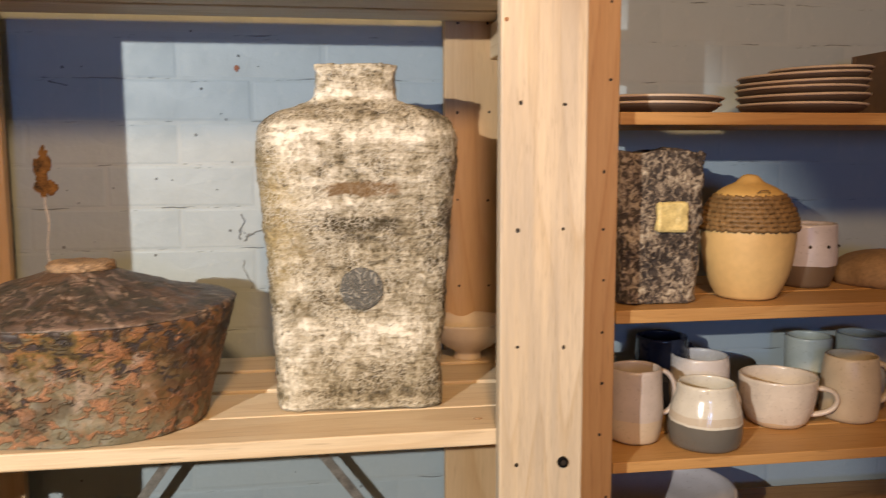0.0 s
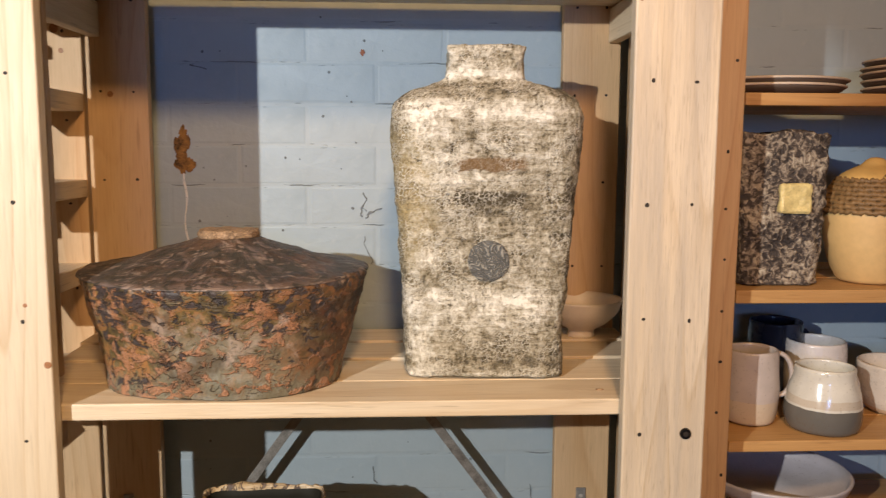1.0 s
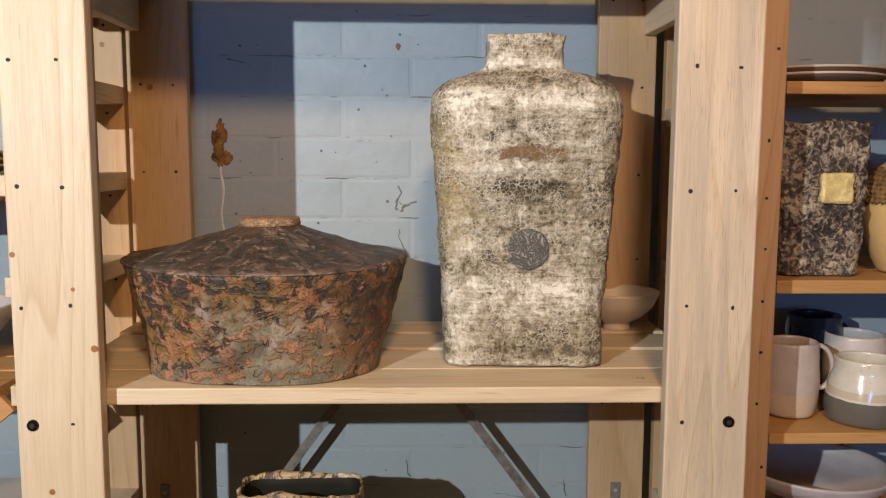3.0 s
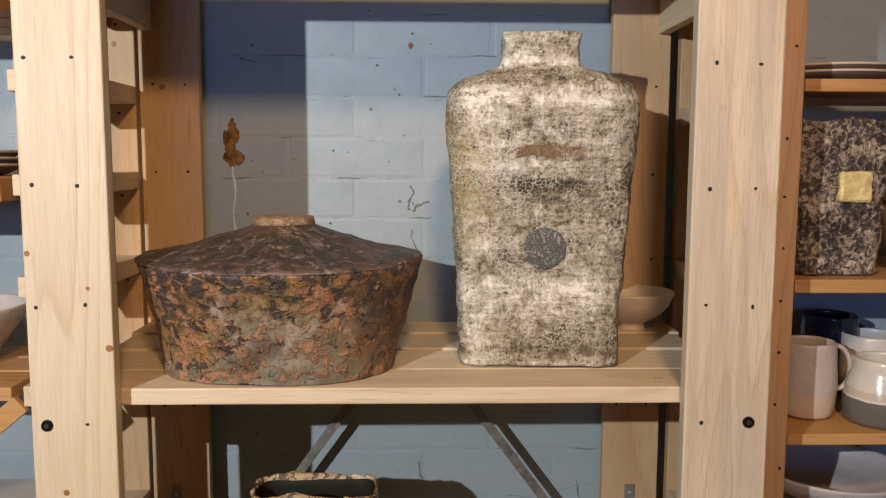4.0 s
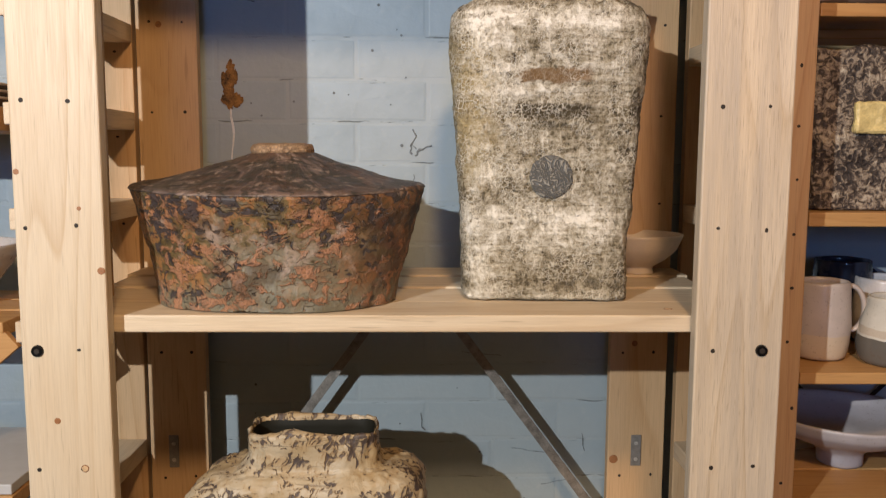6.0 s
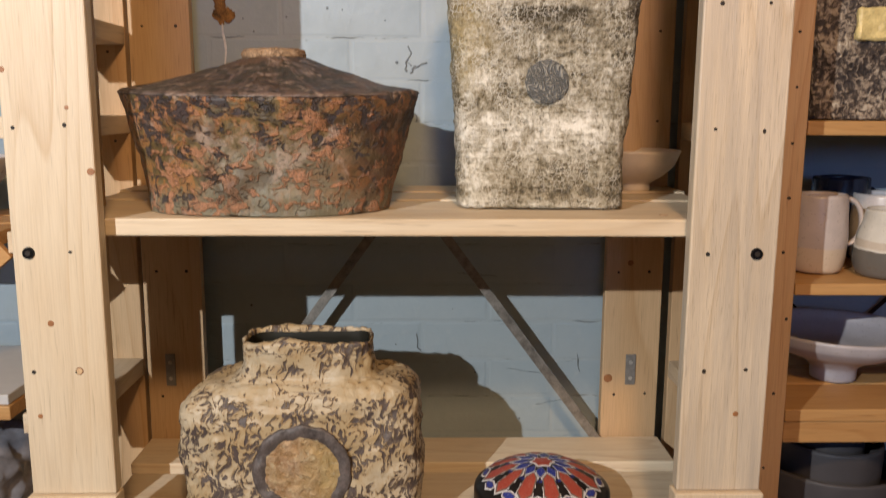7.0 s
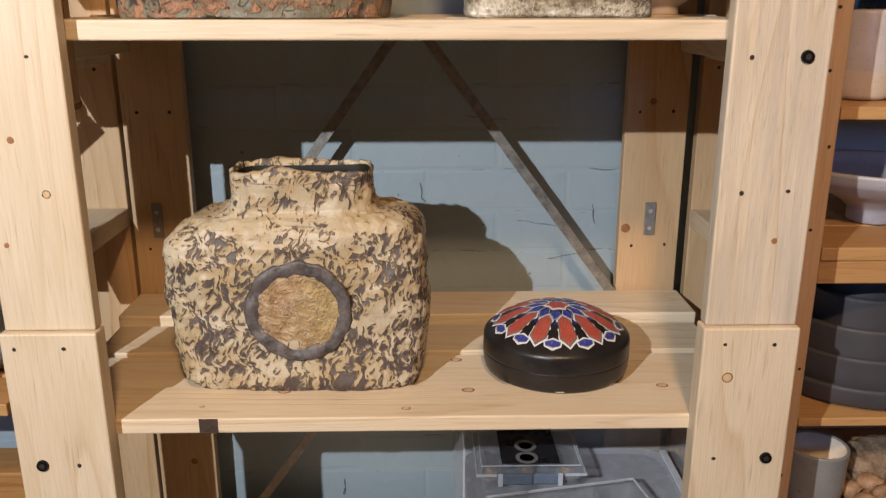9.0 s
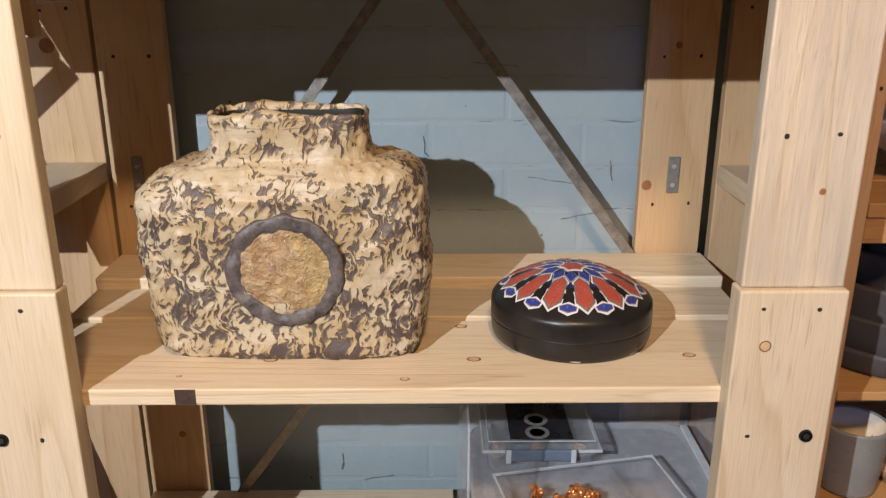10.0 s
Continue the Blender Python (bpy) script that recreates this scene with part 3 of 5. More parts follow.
for x, y, z, r in ((-0.165, 0.092, 0.668, 0.0075), (0.087, 0.091, 0.668, 0.0075), (0.003, 0.039, 0.668, 0.005), (0.358, 0.100, 0.668, 0.007), (-0.266, 0.049, 0.668, 0.003), (0.075, 0.205, 0.662, 0.007), (0.36, 0.075, 1.160, 0.005), (0.30, 0.20, 1.158, 0.006)):
    bm = bmesh.new()
    bmesh.ops.create_cone(bm, cap_ends=True, segments=20, radius1=r, radius2=r * 0.95, depth=0.0008)
    bmesh.ops.transform(bm, matrix=Matrix.Translation((x, y, z)) @ Matrix.Diagonal((1.25, 0.9, 1, 1)), verts=bm.verts)
    k = part("knot", bm, ring_wood, unit, "round knot with a dark rim")
    bm = bmesh.new()
    bmesh.ops.create_cone(bm, cap_ends=True, segments=20, radius1=r * 0.75, radius2=r * 0.7, depth=0.0008)
    bmesh.ops.transform(bm, matrix=Matrix.Translation((x, y, z + 0.0003)) @ Matrix.Diagonal((1.25, 0.9, 1, 1)), verts=bm.verts)
    part("heart", bm, knot_heart, k)

for x, y, z, r in ((-0.4075, 0, 0.966, 0.0055), (0.4045, -0.009, 0.731, 0.0075)):
    k = part("knot", disc((x, y, z), r, 0.0008, 20), ring_wood, unit, "round knot with a dark rim")
    part("heart", disc((x, y - 0.0003, z), r * 0.8, 0.0008, 20), pale_heart, k)

# each shelf is four loose planks, not quite level with each other
SHELVES = (
    ("top", 1.783, 0.022, ((0.030, 0.128, 0), (0.138, 0.252, 0), (0.262, 0.368, 0.001), (0.380, 0.478, 0))),
    ("mid", 1.1600, 0.023, ((0.031, 0.130, 0), (0.139, 0.256, -0.002), (0.270, 0.374, -0.001), (0.384, 0.478, 0.001))),
    ("low", 0.6680, 0.021, ((0.016, 0.110, 0), (0.114, 0.225, -0.006), (0.232, 0.342, -0.002), (0.356, 0.470, 0.010))),
    ("bottom", 0.176, 0.021, ((0.024, 0.122, 0), (0.132, 0.240, 0), (0.252, 0.358, 0), (0.370, 0.474, 0))),
)
for tag, z, thick, planks in SHELVES:
    for k, (y0, y1, dz) in enumerate(planks):
        trim = 0.004 * ((k * 7) % 3)
        part("shelf_plank", box((-0.484 + trim, y0, z + dz - thick), (0.486 - trim, y1, z + dz), 0.0022), pine_shelf, unit)
    drop_z = 0.066 if tag == "top" else 0.036
    for x in (-0.4795, 0.4595) if tag in ("top", "mid") else ():
        part("shelf_cleat", box((x, 0.05, z - thick - drop_z), (x + 0.020, 0.478, z - thick - 0.004), 0.002), pine_rung, unit)
part("back_rail", box((-0.484, 0.440, 0.1765), (0.072, 0.478, 0.212), 0.002), pine_shelf, unit)
part("burn_mark", box((-0.262, 0.0151, 0.6475), (-0.238, 0.0165, 0.6676), 0.0003), soot, unit, "scorched patch on the shelf edge")
# flat steel braces under two shelves
for zt, zb in ((1.150, 0.655), (0.655, 0.150)):
    for xt, xb, y in ((-0.004, -0.363, 0.4725), (0.014, 0.381, 0.4688)):
        part("brace", strip((xt, y, zt), (xb, y, zb), 0.017, 0.003), zinc, unit, "dull flat steel brace")


# ---- the neighbouring shelving, darker and set back ----
def ladder(thing_, x_in, x_out, rungs, mat_post, mat_rung, front):
    x0, x1 = sorted((x_in, x_out))
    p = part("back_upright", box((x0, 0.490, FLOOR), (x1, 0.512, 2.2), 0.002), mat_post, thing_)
    for z in rungs:
        for x in (x0 + 0.03, x1 - 0.03):
            screw_hole(x, 0.490, z - 0.03, p)
        r0, r1 = (x_in - 0.090, x_in) if x_in < 0 else (x_in, x_in + 0.088)
        part("rung", box((r0, front + 0.02, z - 0.016), (r1, 0.4895, z + 0.016), 0.002), mat_rung, thing_)
    return p


right = thing("shelving_unit", (1.0, 0.34, 0), "amber pine shelving unit set back beside the pale one", "shelving", "shelving along the wall")
ladder(right, 0.506, 0.600, (1.735, 1.545, 1.262, 1.105, 0.808), pine_back, pine_rung, 0.18)
fp = part("upright", box((0.500, 0.170, FLOOR), (0.592, 0.192, 2.2), 0.0025), amber_post, right)
for z in (1.745, 1.632, 1.5, 1.412, 1.335, 1.255, 1.175, 1.09, 0.99, 0.87, 0.75, 0.66, 0.56, 0.48):
    screw_hole(0.572 + 0.010 * math.sin(z * 40), 0.170, z, fp)
part("upright", box((1.46, 0.170, FLOOR), (1.552, 0.192, 2.2), 0.0025), amber_post, right)
part("back_upright", box((1.46, 0.490, FLOOR), (1.552, 0.512, 2.2), 0.0025), amber_post, right)
for z, thick in ((1.5865, 0.019), (1.2860, 0.021), (1.0440, 0.018), (0.8450, 0.020), (0.5760, 0.014), (0.3850, 0.018), (0.12, 0.02)):
    for y0, y1 in ((0.171, 0.290), (0.296, 0.388), (0.394, 0.487)):
        part("shelf_plank", box((0.5935, y0, z - thick), (1.4585, y1, z), 0.0018), amber_shelf, right)
part("apron", box((0.5935, 0.1735, 0.790), (1.4585, 0.1935, 0.8245), 0.002), amber_shelf, right)
for p, q in (((0.66, 0.528, 1.02), (0.98, 0.528, 0.70)), ((1.06, 0.528, 1.05), (0.80, 0.528, 0.80))):
    part("brace", strip(p, q, 0.008, 0.003), black_steel, right, "thin dark steel brace")

left = thing("shelving_unit", (-1.05, 0.34, 0), "pine shelving unit beyond the pale one, in shade", "shelving", "shelving along the wall")
ladder(left, -0.497, -0.600, (1.735, 1.580, 1.425, 1.27, 1.10, 0.815), pine_back, pine_rung, 0.18)
part("knot", disc((-0.566, 0.490, 1.016), 0.013, 0.0008, 20), knot_wood, left, "large dark knot")
part("knot", disc((-0.544, 0.490, 1.711), 0.009, 0.0008, 20), knot_wood, left, "dark knot")
part("knot", disc((-0.533, 0.490, 1.672), 0.005, 0.0008, 20), knot_wood, left, "dark knot")
part("upright", box((-0.543, 0.170, 1.05), (-0.433, 0.192, 2.2), 0.0025), amber_post, left)
part("upright", box((-0.543, 0.170, FLOOR), (-0.462, 0.192, 1.0495), 0.0025), amber_post, left)
part("upright", box((-1.60, 0.170, FLOOR), (-1.51, 0.192, 2.2), 0.0025), amber_post, left)
part("back_upright", box((-1.60, 0.490, FLOOR), (-1.51, 0.512, 2.2), 0.0025), amber_post, left)
for z, thick in ((1.705, 0.02), (1.436, 0.036), (1.116, 0.022), (0.845, 0.022), (0.60, 0.02), (0.36, 0.02)):
    for y0, y1 in ((0.195, 0.290), (0.300, 0.388), (0.396, 0.487)):
        part("shelf_plank", box((-1.508, y0, z - thick), (-0.6025, y1, z), 0.0018), amber_shelf, left)
part("brace", strip((-0.72, 0.20, 0.98), (-0.59, 0.20, 1.09), 0.03, 0.012), amber_shelf, left)

# ---- the pots on the middle unit ----
slip = crackle_cream()
tall = thing("tall_vase", (0.203, 0.212, 1.160), "tall square cream vase with dark crackled surface", "vase")
TURN = Matrix.Translation((0.203, 0.212, 0)) @ pose(0, 0, 0, 0, 0, -3.2) @ Matrix.Translation((-0.203, -0.212, 0))
rings = between([
    (1.1605, 0.204, 0.212, 0.112, 0.068, 5.0), (1.163, 0.204, 0.212, 0.1190, 0.075, 6.5), (1.22, 0.204, 0.212, 0.1200, 0.076, 7.0),
    (1.33, 0.2045, 0.212, 0.1265, 0.079, 7.0), (1.43, 0.205, 0.212, 0.1335, 0.083, 6.5), (1.50, 0.206, 0.212, 0.1410, 0.088, 5.5),
    (1.545, 0.206, 0.212, 0.1425, 0.089, 5.0), (1.570, 0.206, 0.212, 0.135, 0.084, 4.5), (1.586, 0.205, 0.211, 0.112, 0.070, 4.0),
    (1.595, 0.204, 0.210, 0.080, 0.053, 4.0), (1.604, 0.204, 0.208, 0.0595, 0.044, 5.5), (1.628, 0.204, 0.208, 0.0565, 0.042, 6.0),
    (1.6500, 0.2045, 0.208, 0.0580, 0.043, 6.0), (1.6515, 0.2045, 0.208, 0.055, 0.040, 6.0), (1.645, 0.2045, 0.208, 0.0505, 0.036, 5.0), (1.59, 0.204, 0.208, 0.048, 0.033, 5.0)], 0.0045)
body = loft(rings, 170, TURN)
uneven(body, 0.0035, 22, 4)
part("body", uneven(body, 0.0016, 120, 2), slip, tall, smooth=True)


def scribbled():
    n = Nodes("dark_scribbled_seal", 0.55)
    lines = n.math("SINE", n.math("MULTIPLY", n.noise(38, 3.0, 0.6, distort=1.0), 60.0))
    c = n.mix(n.ramp(lines, (0.55, 0.0), (0.95, 0.8)), (0.10, 0.103, 0.10), (0.34, 0.325, 0.28))
    return n.done(c, 0.6, n.bump(lines, 0.0012, 0.7))


def seal(at, radius, dome, seed):
    """A pressed round of clay with an uneven rim, facing front."""
    bm = lathe([(radius, -0.008), (radius, 0.0), (radius * 0.96, dome * 0.5), (radius * 0.6, dome * 0.9), (0.001, dome)], 48, 0.004)
    for v in bm.verts:
        a = math.atan2(v.co.y, v.co.x) + seed
        facet = math.cos(math.pi / 11) / math.cos((a % (2 * math.pi / 11)) - math.pi / 11)
        k = (1 + 0.05 * noise.noise(Vector((v.co.x * 60 + seed, v.co.y * 60, 0)))) * (1.0 + 0.8 * (facet - 0.98))
        v.co.x *= k
        v.co.y *= k
        v.co.z += 0.0012 * noise.noise(Vector((v.co.x * 90, v.co.y * 90, seed)))
    bmesh.ops.transform(bm, matrix=Matrix.Translation(at) @ pose(0, 0, 0, 90), verts=bm.verts)
    return bm


part("seal", seal((0.205, 0.1300, 1.338), 0.0305, 0.0022, 2.0), scribbled(), tall, "dark round seal with scratched lines", True)

# the lidded oval pot
pot = thing("lidded_pot", (-0.180, 0.168, 1.160), "wide oval rust-brown pot with a shallow pointed lid", "pot")
rings = between([
    (1.1605, -0.181, 0.168, 0.158, 0.126, 2.3), (1.1635, -0.181, 0.168, 0.165, 0.133, 2.3), (1.19, -0.181, 0.170, 0.171, 0.136, 2.3), (1.23, -0.181, 0.173, 0.183, 0.139, 2.3),
    (1.28, -0.182, 0.175, 0.197, 0.151, 2.25), (1.312, -0.182, 0.177, 0.2065, 0.161, 2.2), (1.320, -0.182, 0.177, 0.2085, 0.163, 2.2), (1.3235, -0.182, 0.177, 0.205, 0.160, 2.2),
    (1.322, -0.182, 0.177, 0.18, 0.14, 2.2)], 0.004)


def sag(bm):
    """The rim hangs a little at the front."""
    for v in bm.verts:
        away = max(0.0, 0.177 - v.co.y) / 0.163
        reach = math.hypot((v.co.x + 0.182) / 0.2085, (v.co.y - 0.177) / 0.163)
        v.co.z -= 0.0075 * away ** 1.5 * min(1.0, max(0.0, (v.co.z - 1.22) / 0.09)) * min(1.0, reach)
    return bm


pot_body = sag(uneven(uneven(loft(rings, 190), 0.0045, 14, 4), 0.0014, 110, 2))
for v in pot_body.verts:
    v.co.z = max(v.co.z, 1.1603) if v.co.z > 1.1665 else 1.1603 + 0.4 * max(0.0, v.co.z - 1.1603)
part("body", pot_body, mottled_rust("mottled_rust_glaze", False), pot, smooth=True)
rings = between([
    (1.3190, -0.182, 0.177, 0.200, 0.155, 2.2), (1.3225, -0.182, 0.177, 0.2095, 0.1640, 2.2), (1.3265, -0.182, 0.177, 0.2035, 0.158, 2.15), (1.336, -0.182, 0.176, 0.152, 0.118, 2.1),
    (1.3500, -0.180, 0.174, 0.105, 0.082, 2.0), (1.364, -0.178, 0.171, 0.062, 0.051, 2.0), (1.3695, -0.177, 0.170, 0.046, 0.040, 2.0), (1.371, -0.177, 0.170, 0.02, 0.02, 2.0)], 0.004)
lid = part("lid", sag(uneven(loft(rings, 170), 0.0025, 20, 4)), mottled_rust("sooty_brown_glaze", True), pot, "dark brown streaked lid", True)
kn = lathe([(0.020, 1.366), (0.043, 1.3675), (0.0455, 1.374), (0.042, 1.3810), (0.030, 1.3822), (0.001, 1.3827)], 56, 0.003)
bmesh.ops.transform(kn, matrix=Matrix.Translation((-0.177, 0.170, 0)) @ Matrix.Diagonal((1, 0.85, 1, 1)), verts=kn.verts)


def tan_crackle():
    n = Nodes("tan_crackled_clay", 0.6)
    jit = n.noise(70, 3.0)
    net = n.math("MULTIPLY", n.ramp(n.cells(230, "DISTANCE_TO_EDGE", n.scaled((1, 1, 1), n.vec(n.math("MULTIPLY", jit, 0.02), n.math("MULTIPLY", jit, 0.02), 0.0))), (0.0, 1.0), (0.25, 0.0)), n.ramp(jit, (0.35, 0.4), (0.6, 1.0)))
    c = n.mix(n.math("MULTIPLY", net, 0.8), n.mix(n.noise(30, 3.0), (0.36, 0.19, 0.085), (0.52, 0.38, 0.24)), (0.08, 0.05, 0.03))
    return n.done(c, 0.6, n.bump(net, 0.002, 0.7))


part("knob", uneven(kn, 0.0022, 45, 3), tan_crackle(), lid, "tan crackled flat knob", True)

# the small white bowl behind the tall vase
cream_glaze = glaze("cream_stoneware", (0.72, 0.62, 0.50), rough=0.4, speckle=0.1)
bowl = thing("bowl", (0.407, 0.412, 1.161), "small cream stoneware bowl on a narrow foot", "bowl")
part("body", lathe([(0.001, 0.0), (0.024, 0.0), (0.025, 0.002), (0.0235, 0.012), (0.045, 0.026), (0.064, 0.045), (0.0735, 0.066), (0.0745, 0.070), (0.0725, 0.0705), (0.070, 0.066),
                    (0.060, 0.045), (0.040, 0.028), (0.001, 0.022)], 64, 0.004), cream_glaze, bowl, smooth=True, local=True)

# the square jar with the amber seal
jar_glaze = cream_and_black()
jar = thing("square_jar", (-0.143, 0.175, 0.668), "squat square jar, torn cream glaze over dark clay", "jar")
NX, NY = -0.143, 0.176
rings = between([
    (0.6645, NX, NY, 0.143, 0.072, 4.0), (0.667, NX, NY, 0.155, 0.081, 4.5), (0.681, NX, NY, 0.165, 0.086, 5.0), (0.72, NX - 0.002, NY, 0.174, 0.085, 5.5), (0.78, NX - 0.003, NY, 0.179, 0.083, 5.5),
    (0.84, NX - 0.003, NY, 0.178, 0.084, 5.0), (0.872, NX - 0.002, NY, 0.173, 0.081, 4.5), (0.892, NX, NY, 0.157, 0.074, 4.0), (0.903, NX, NY, 0.135, 0.066, 4.0), (0.908, NX + 0.004, NY, 0.110, 0.058, 4.0),
    (0.916, NX + 0.006, NY - 0.002, 0.099, 0.051, 5.0), (0.935, NX + 0.006, NY - 0.003, 0.095, 0.049, 5.0), (0.964, NX + 0.006, NY - 0.003, 0.0965, 0.050, 5.0), (0.9665, NX + 0.006, NY - 0.003, 0.0935, 0.047, 5.0),
    (0.9655, NX + 0.006, NY - 0.003, 0.0910, 0.0445, 5.0), (0.9585, NX + 0.006, NY - 0.003, 0.0890, 0.0425, 5.0)], 0.0045)
body = loft(rings, 180, close=False)
for v in body.verts:
    if v.co.z > 0.955:
        v.co.z += 0.0045 * noise.noise(Vector((v.co.x * 26, v.co.y * 26, 3.0)))
    elif v.co.z > 0.85:
        v.co.z += 0.05 * max(0, v.co.x + 0.10) * min(1, (v.co.z - 0.85) / 0.04) * (1 if v.co.x > -0.04 else 0.5)
uneven(body, 0.0065, 13, 4)
part("body", uneven(body, 0.0026, 70, 3), jar_glaze, jar, smooth=True)
inside = loft(between([(0.9590, NX + 0.006, NY - 0.003, 0.0895, 0.0430, 5.0), (0.952, NX + 0.006, NY - 0.003, 0.0875, 0.0410, 5.0), (0.935, NX + 0.006, NY - 0.003, 0.087, 0.041, 5.0), (0.905, NX + 0.006, NY - 0.003, 0.10, 0.048, 5.0), (0.80, NX, NY, 0.14, 0.06, 5.0), (0.70, NX, NY, 0.12, 0.055, 5.0)], 0.006), 96, close=False)
for v in inside.verts:
    if v.co.z > 0.953:
        v.co.z += 0.0045 * noise.noise(Vector((v.co.x * 26, v.co.y * 26, 3.0)))
inside_glaze = glaze("dark_green_inside_glaze", (0.016, 0.016, 0.012), None, 0, None, 0.5, 0.0)
inside_glaze.node_tree.nodes["Principled BSDF"].inputs["Specular IOR Level"].default_value = 0.2
part("inside", uneven(inside, 0.001, 30, 3), inside_glaze, jar, "dark glossy inside of the neck", True)
part("base", loft([(0.6646, NX, NY, 0.143, 0.072, 4.0), (0.668, NX, NY, 0.12, 0.05, 4.0)], 48), jar_glaze, jar)
ring = lathe([(0.050, -0.006), (0.0685, -0.005), (0.0710, -0.002), (0.0690, 0.0008), (0.062, 0.0016), (0.055, 0.0004), (0.050, -0.003), (0.050, -0.006)], 72, 0.0025)
for v in ring.verts:
    a = math.atan2(v.co.y, v.co.x)
    k = 1 + 0.045 * noise.noise(Vector((math.cos(a) * 2.2, math.sin(a) * 2.2, 4.0))) + 0.02 * noise.noise(Vector((math.cos(a) * 7, math.sin(a) * 7, 1.0)))
    v.co.x *= k
    v.co.y *= k
bmesh.ops.transform(ring, matrix=Matrix.Translation((-0.139, 0.0885, 0.785)) @ pose(0, 0, 0, 90), verts=ring.verts)
part("seal_ring", uneven(ring, 0.0035, 45, 3), plain("dark_bare_clay", (0.095, 0.080, 0.078), 0.5, spread=0.6, scale=45, depth=0.003), jar, "dark clay ring round the seal", True)


def amber_glass():
    n = Nodes("amber_glass_glaze", 0.18)
    a, b = n.noise(58, 6.0, 0.72, distort=0.5), n.noise(24, 3.0)
    c = n.ramp(a, (0.3, (0.28, 0.14, 0.06)), (0.45, (0.52, 0.32, 0.18)), (0.56, (0.62, 0.43, 0.29)), (0.7, (0.70, 0.55, 0.33)))
    c = n.mix(n.ramp(n.math("MULTIPLY_ADD", n.xyz()[0], 4.0, b), (-0.30, 0.0), (0.22, 0.6)), c, (0.60, 0.47, 0.20))
    # scattered pale glints, painted into the glaze colour
    c = n.mix(n.ramp(n.noise(120, 3.0, 0.6), (0.58, 0.0), (0.68, 0.6)), c, (0.72, 0.62, 0.42))
    return n.done(c, n.ramp(a, (0.3, 0.05), (0.7, 0.26)), n.bump(n.math("MULTIPLY_ADD", n.noise(130, 3.0, 0.6), 0.4, a), 0.016, 1.0))


part("seal", seal((-0.139, 0.0915, 0.785), 0.0575, 0.0035, 7.0), amber_glass(), jar, "glossy amber glass-glaze seal", True)

# the round black box with the inlaid rosette
CX, CY = 0.2195, 0.176
box_at = (CX, CY, 0.6668)
rosette_box = thing("round_box", box_at, "round black lidded box with red and blue rosette", "box")
rosette_box.matrix_world = pose(*box_at, -1.0, 0, 0)
satin_black = plain("satin_black_lacquer", (0.014, 0.012, 0.012), 0.34, spread=0.3, scale=25)
glare_tone = plain("pale_edge_glare", (0.30, 0.26, 0.22), 0.6, spread=0.4, scale=200)
part("body", lathe([(0.001, 0.0), (0.05, 0.0), (0.0995, 0.0), (0.1010, 0.001), (0.1030, 0.004), (0.1052, 0.012), (0.1059, 0.0260), (0.1059, 0.0281), (0.1057, 0.0284), (0.1040, 0.0285), (0.05, 0.0285), (0.001, 0.0285)], 96), satin_black, rosette_box, smooth=True, local=True)
# pale bars at the foot, standing in for glare on the lacquer
for a, wide in ((-95, 0.006), (-50, 0.003), (-47, 0.002)):
    bm = box((-wide, -0.0005, 0.002), (wide, 0.0012, 0.0042), 0.0004)
    bmesh.ops.transform(bm, matrix=pose(0.1025 * math.cos(radians(a)), 0.1025 * math.sin(radians(a)), 0, 0, 0, a + 90), verts=bm.verts)
    part("chipped_edge", bm, glare_tone, rosette_box, "pale bar standing in for glare on the edge", local=True)
DOME = [(0.001, 0.0286), (0.1040, 0.0286), (0.1057, 0.0287), (0.1059, 0.0290), (0.1058, 0.040), (0.1056, 0.0495), (0.1050, 0.0525), (0.1035, 0.0550), (0.0965, 0.0605), (0.080, 0.0720), (0.055, 0.0840), (0.028, 0.0905), (0.001, 0.0925)]
lid = part("lid", lathe(DOME, 96, 0.004), satin_black, rosette_box, smooth=True, local=True)


def dome_z(r):
    pts = [(0.0, 0.0925), (0.028, 0.0905), (0.055, 0.0840), (0.080, 0.0720), (0.0965, 0.0605), (0.1035, 0.055)]
    for (r0, z0), (r1, z1) in zip(pts, pts[1:]):
        if r <= r1:
            return z0 + (z1 - z0) * (r - r0) / (r1 - r0)
    return 0.06


def inlay(outline, lift, material, name):
    """A thin tile whose outline is given as (radius, sideways), laid on the dome."""
    bm = bmesh.new()
    n = len(outline)
    cr = sum(p[0] for p in outline) / n
    cs = sum(p[1] for p in outline) / n
    grown = []
    for k in (1.0, 0.66, 0.33):
        loop = []
        for i in range(n):
            (r0, s0), (r1, s1) = outline[i], outline[(i + 1) % n]
            for t in (0.0, 0.5):
                r, s = r0 + (r1 - r0) * t, s0 + (s1 - s0) * t
                loop.append((cr + (r - cr) * k, cs + (s - cs) * k))
        grown.append(loop)

    def vert(r, s, dz):
        return bm.verts.new((r, s, dome_z(math.hypot(r, s)) + dz))

    rows = [[vert(r, s, -0.001) for r, s in grown[0]]] + [[vert(r, s, lift) for r, s in loop] for loop in grown]
    mid = vert(cr, cs, lift)
    m = len(grown[0])
    for a, b in zip(rows, rows[1:]):
        for i in range(m):
            bm.faces.new((a[i], a[(i + 1) % m], b[(i + 1) % m], b[i]))
    for i in range(m):
        bm.faces.new((rows[-1][i], rows[-1][(i + 1) % m], mid))
    return mesh_of(name, bm, material)


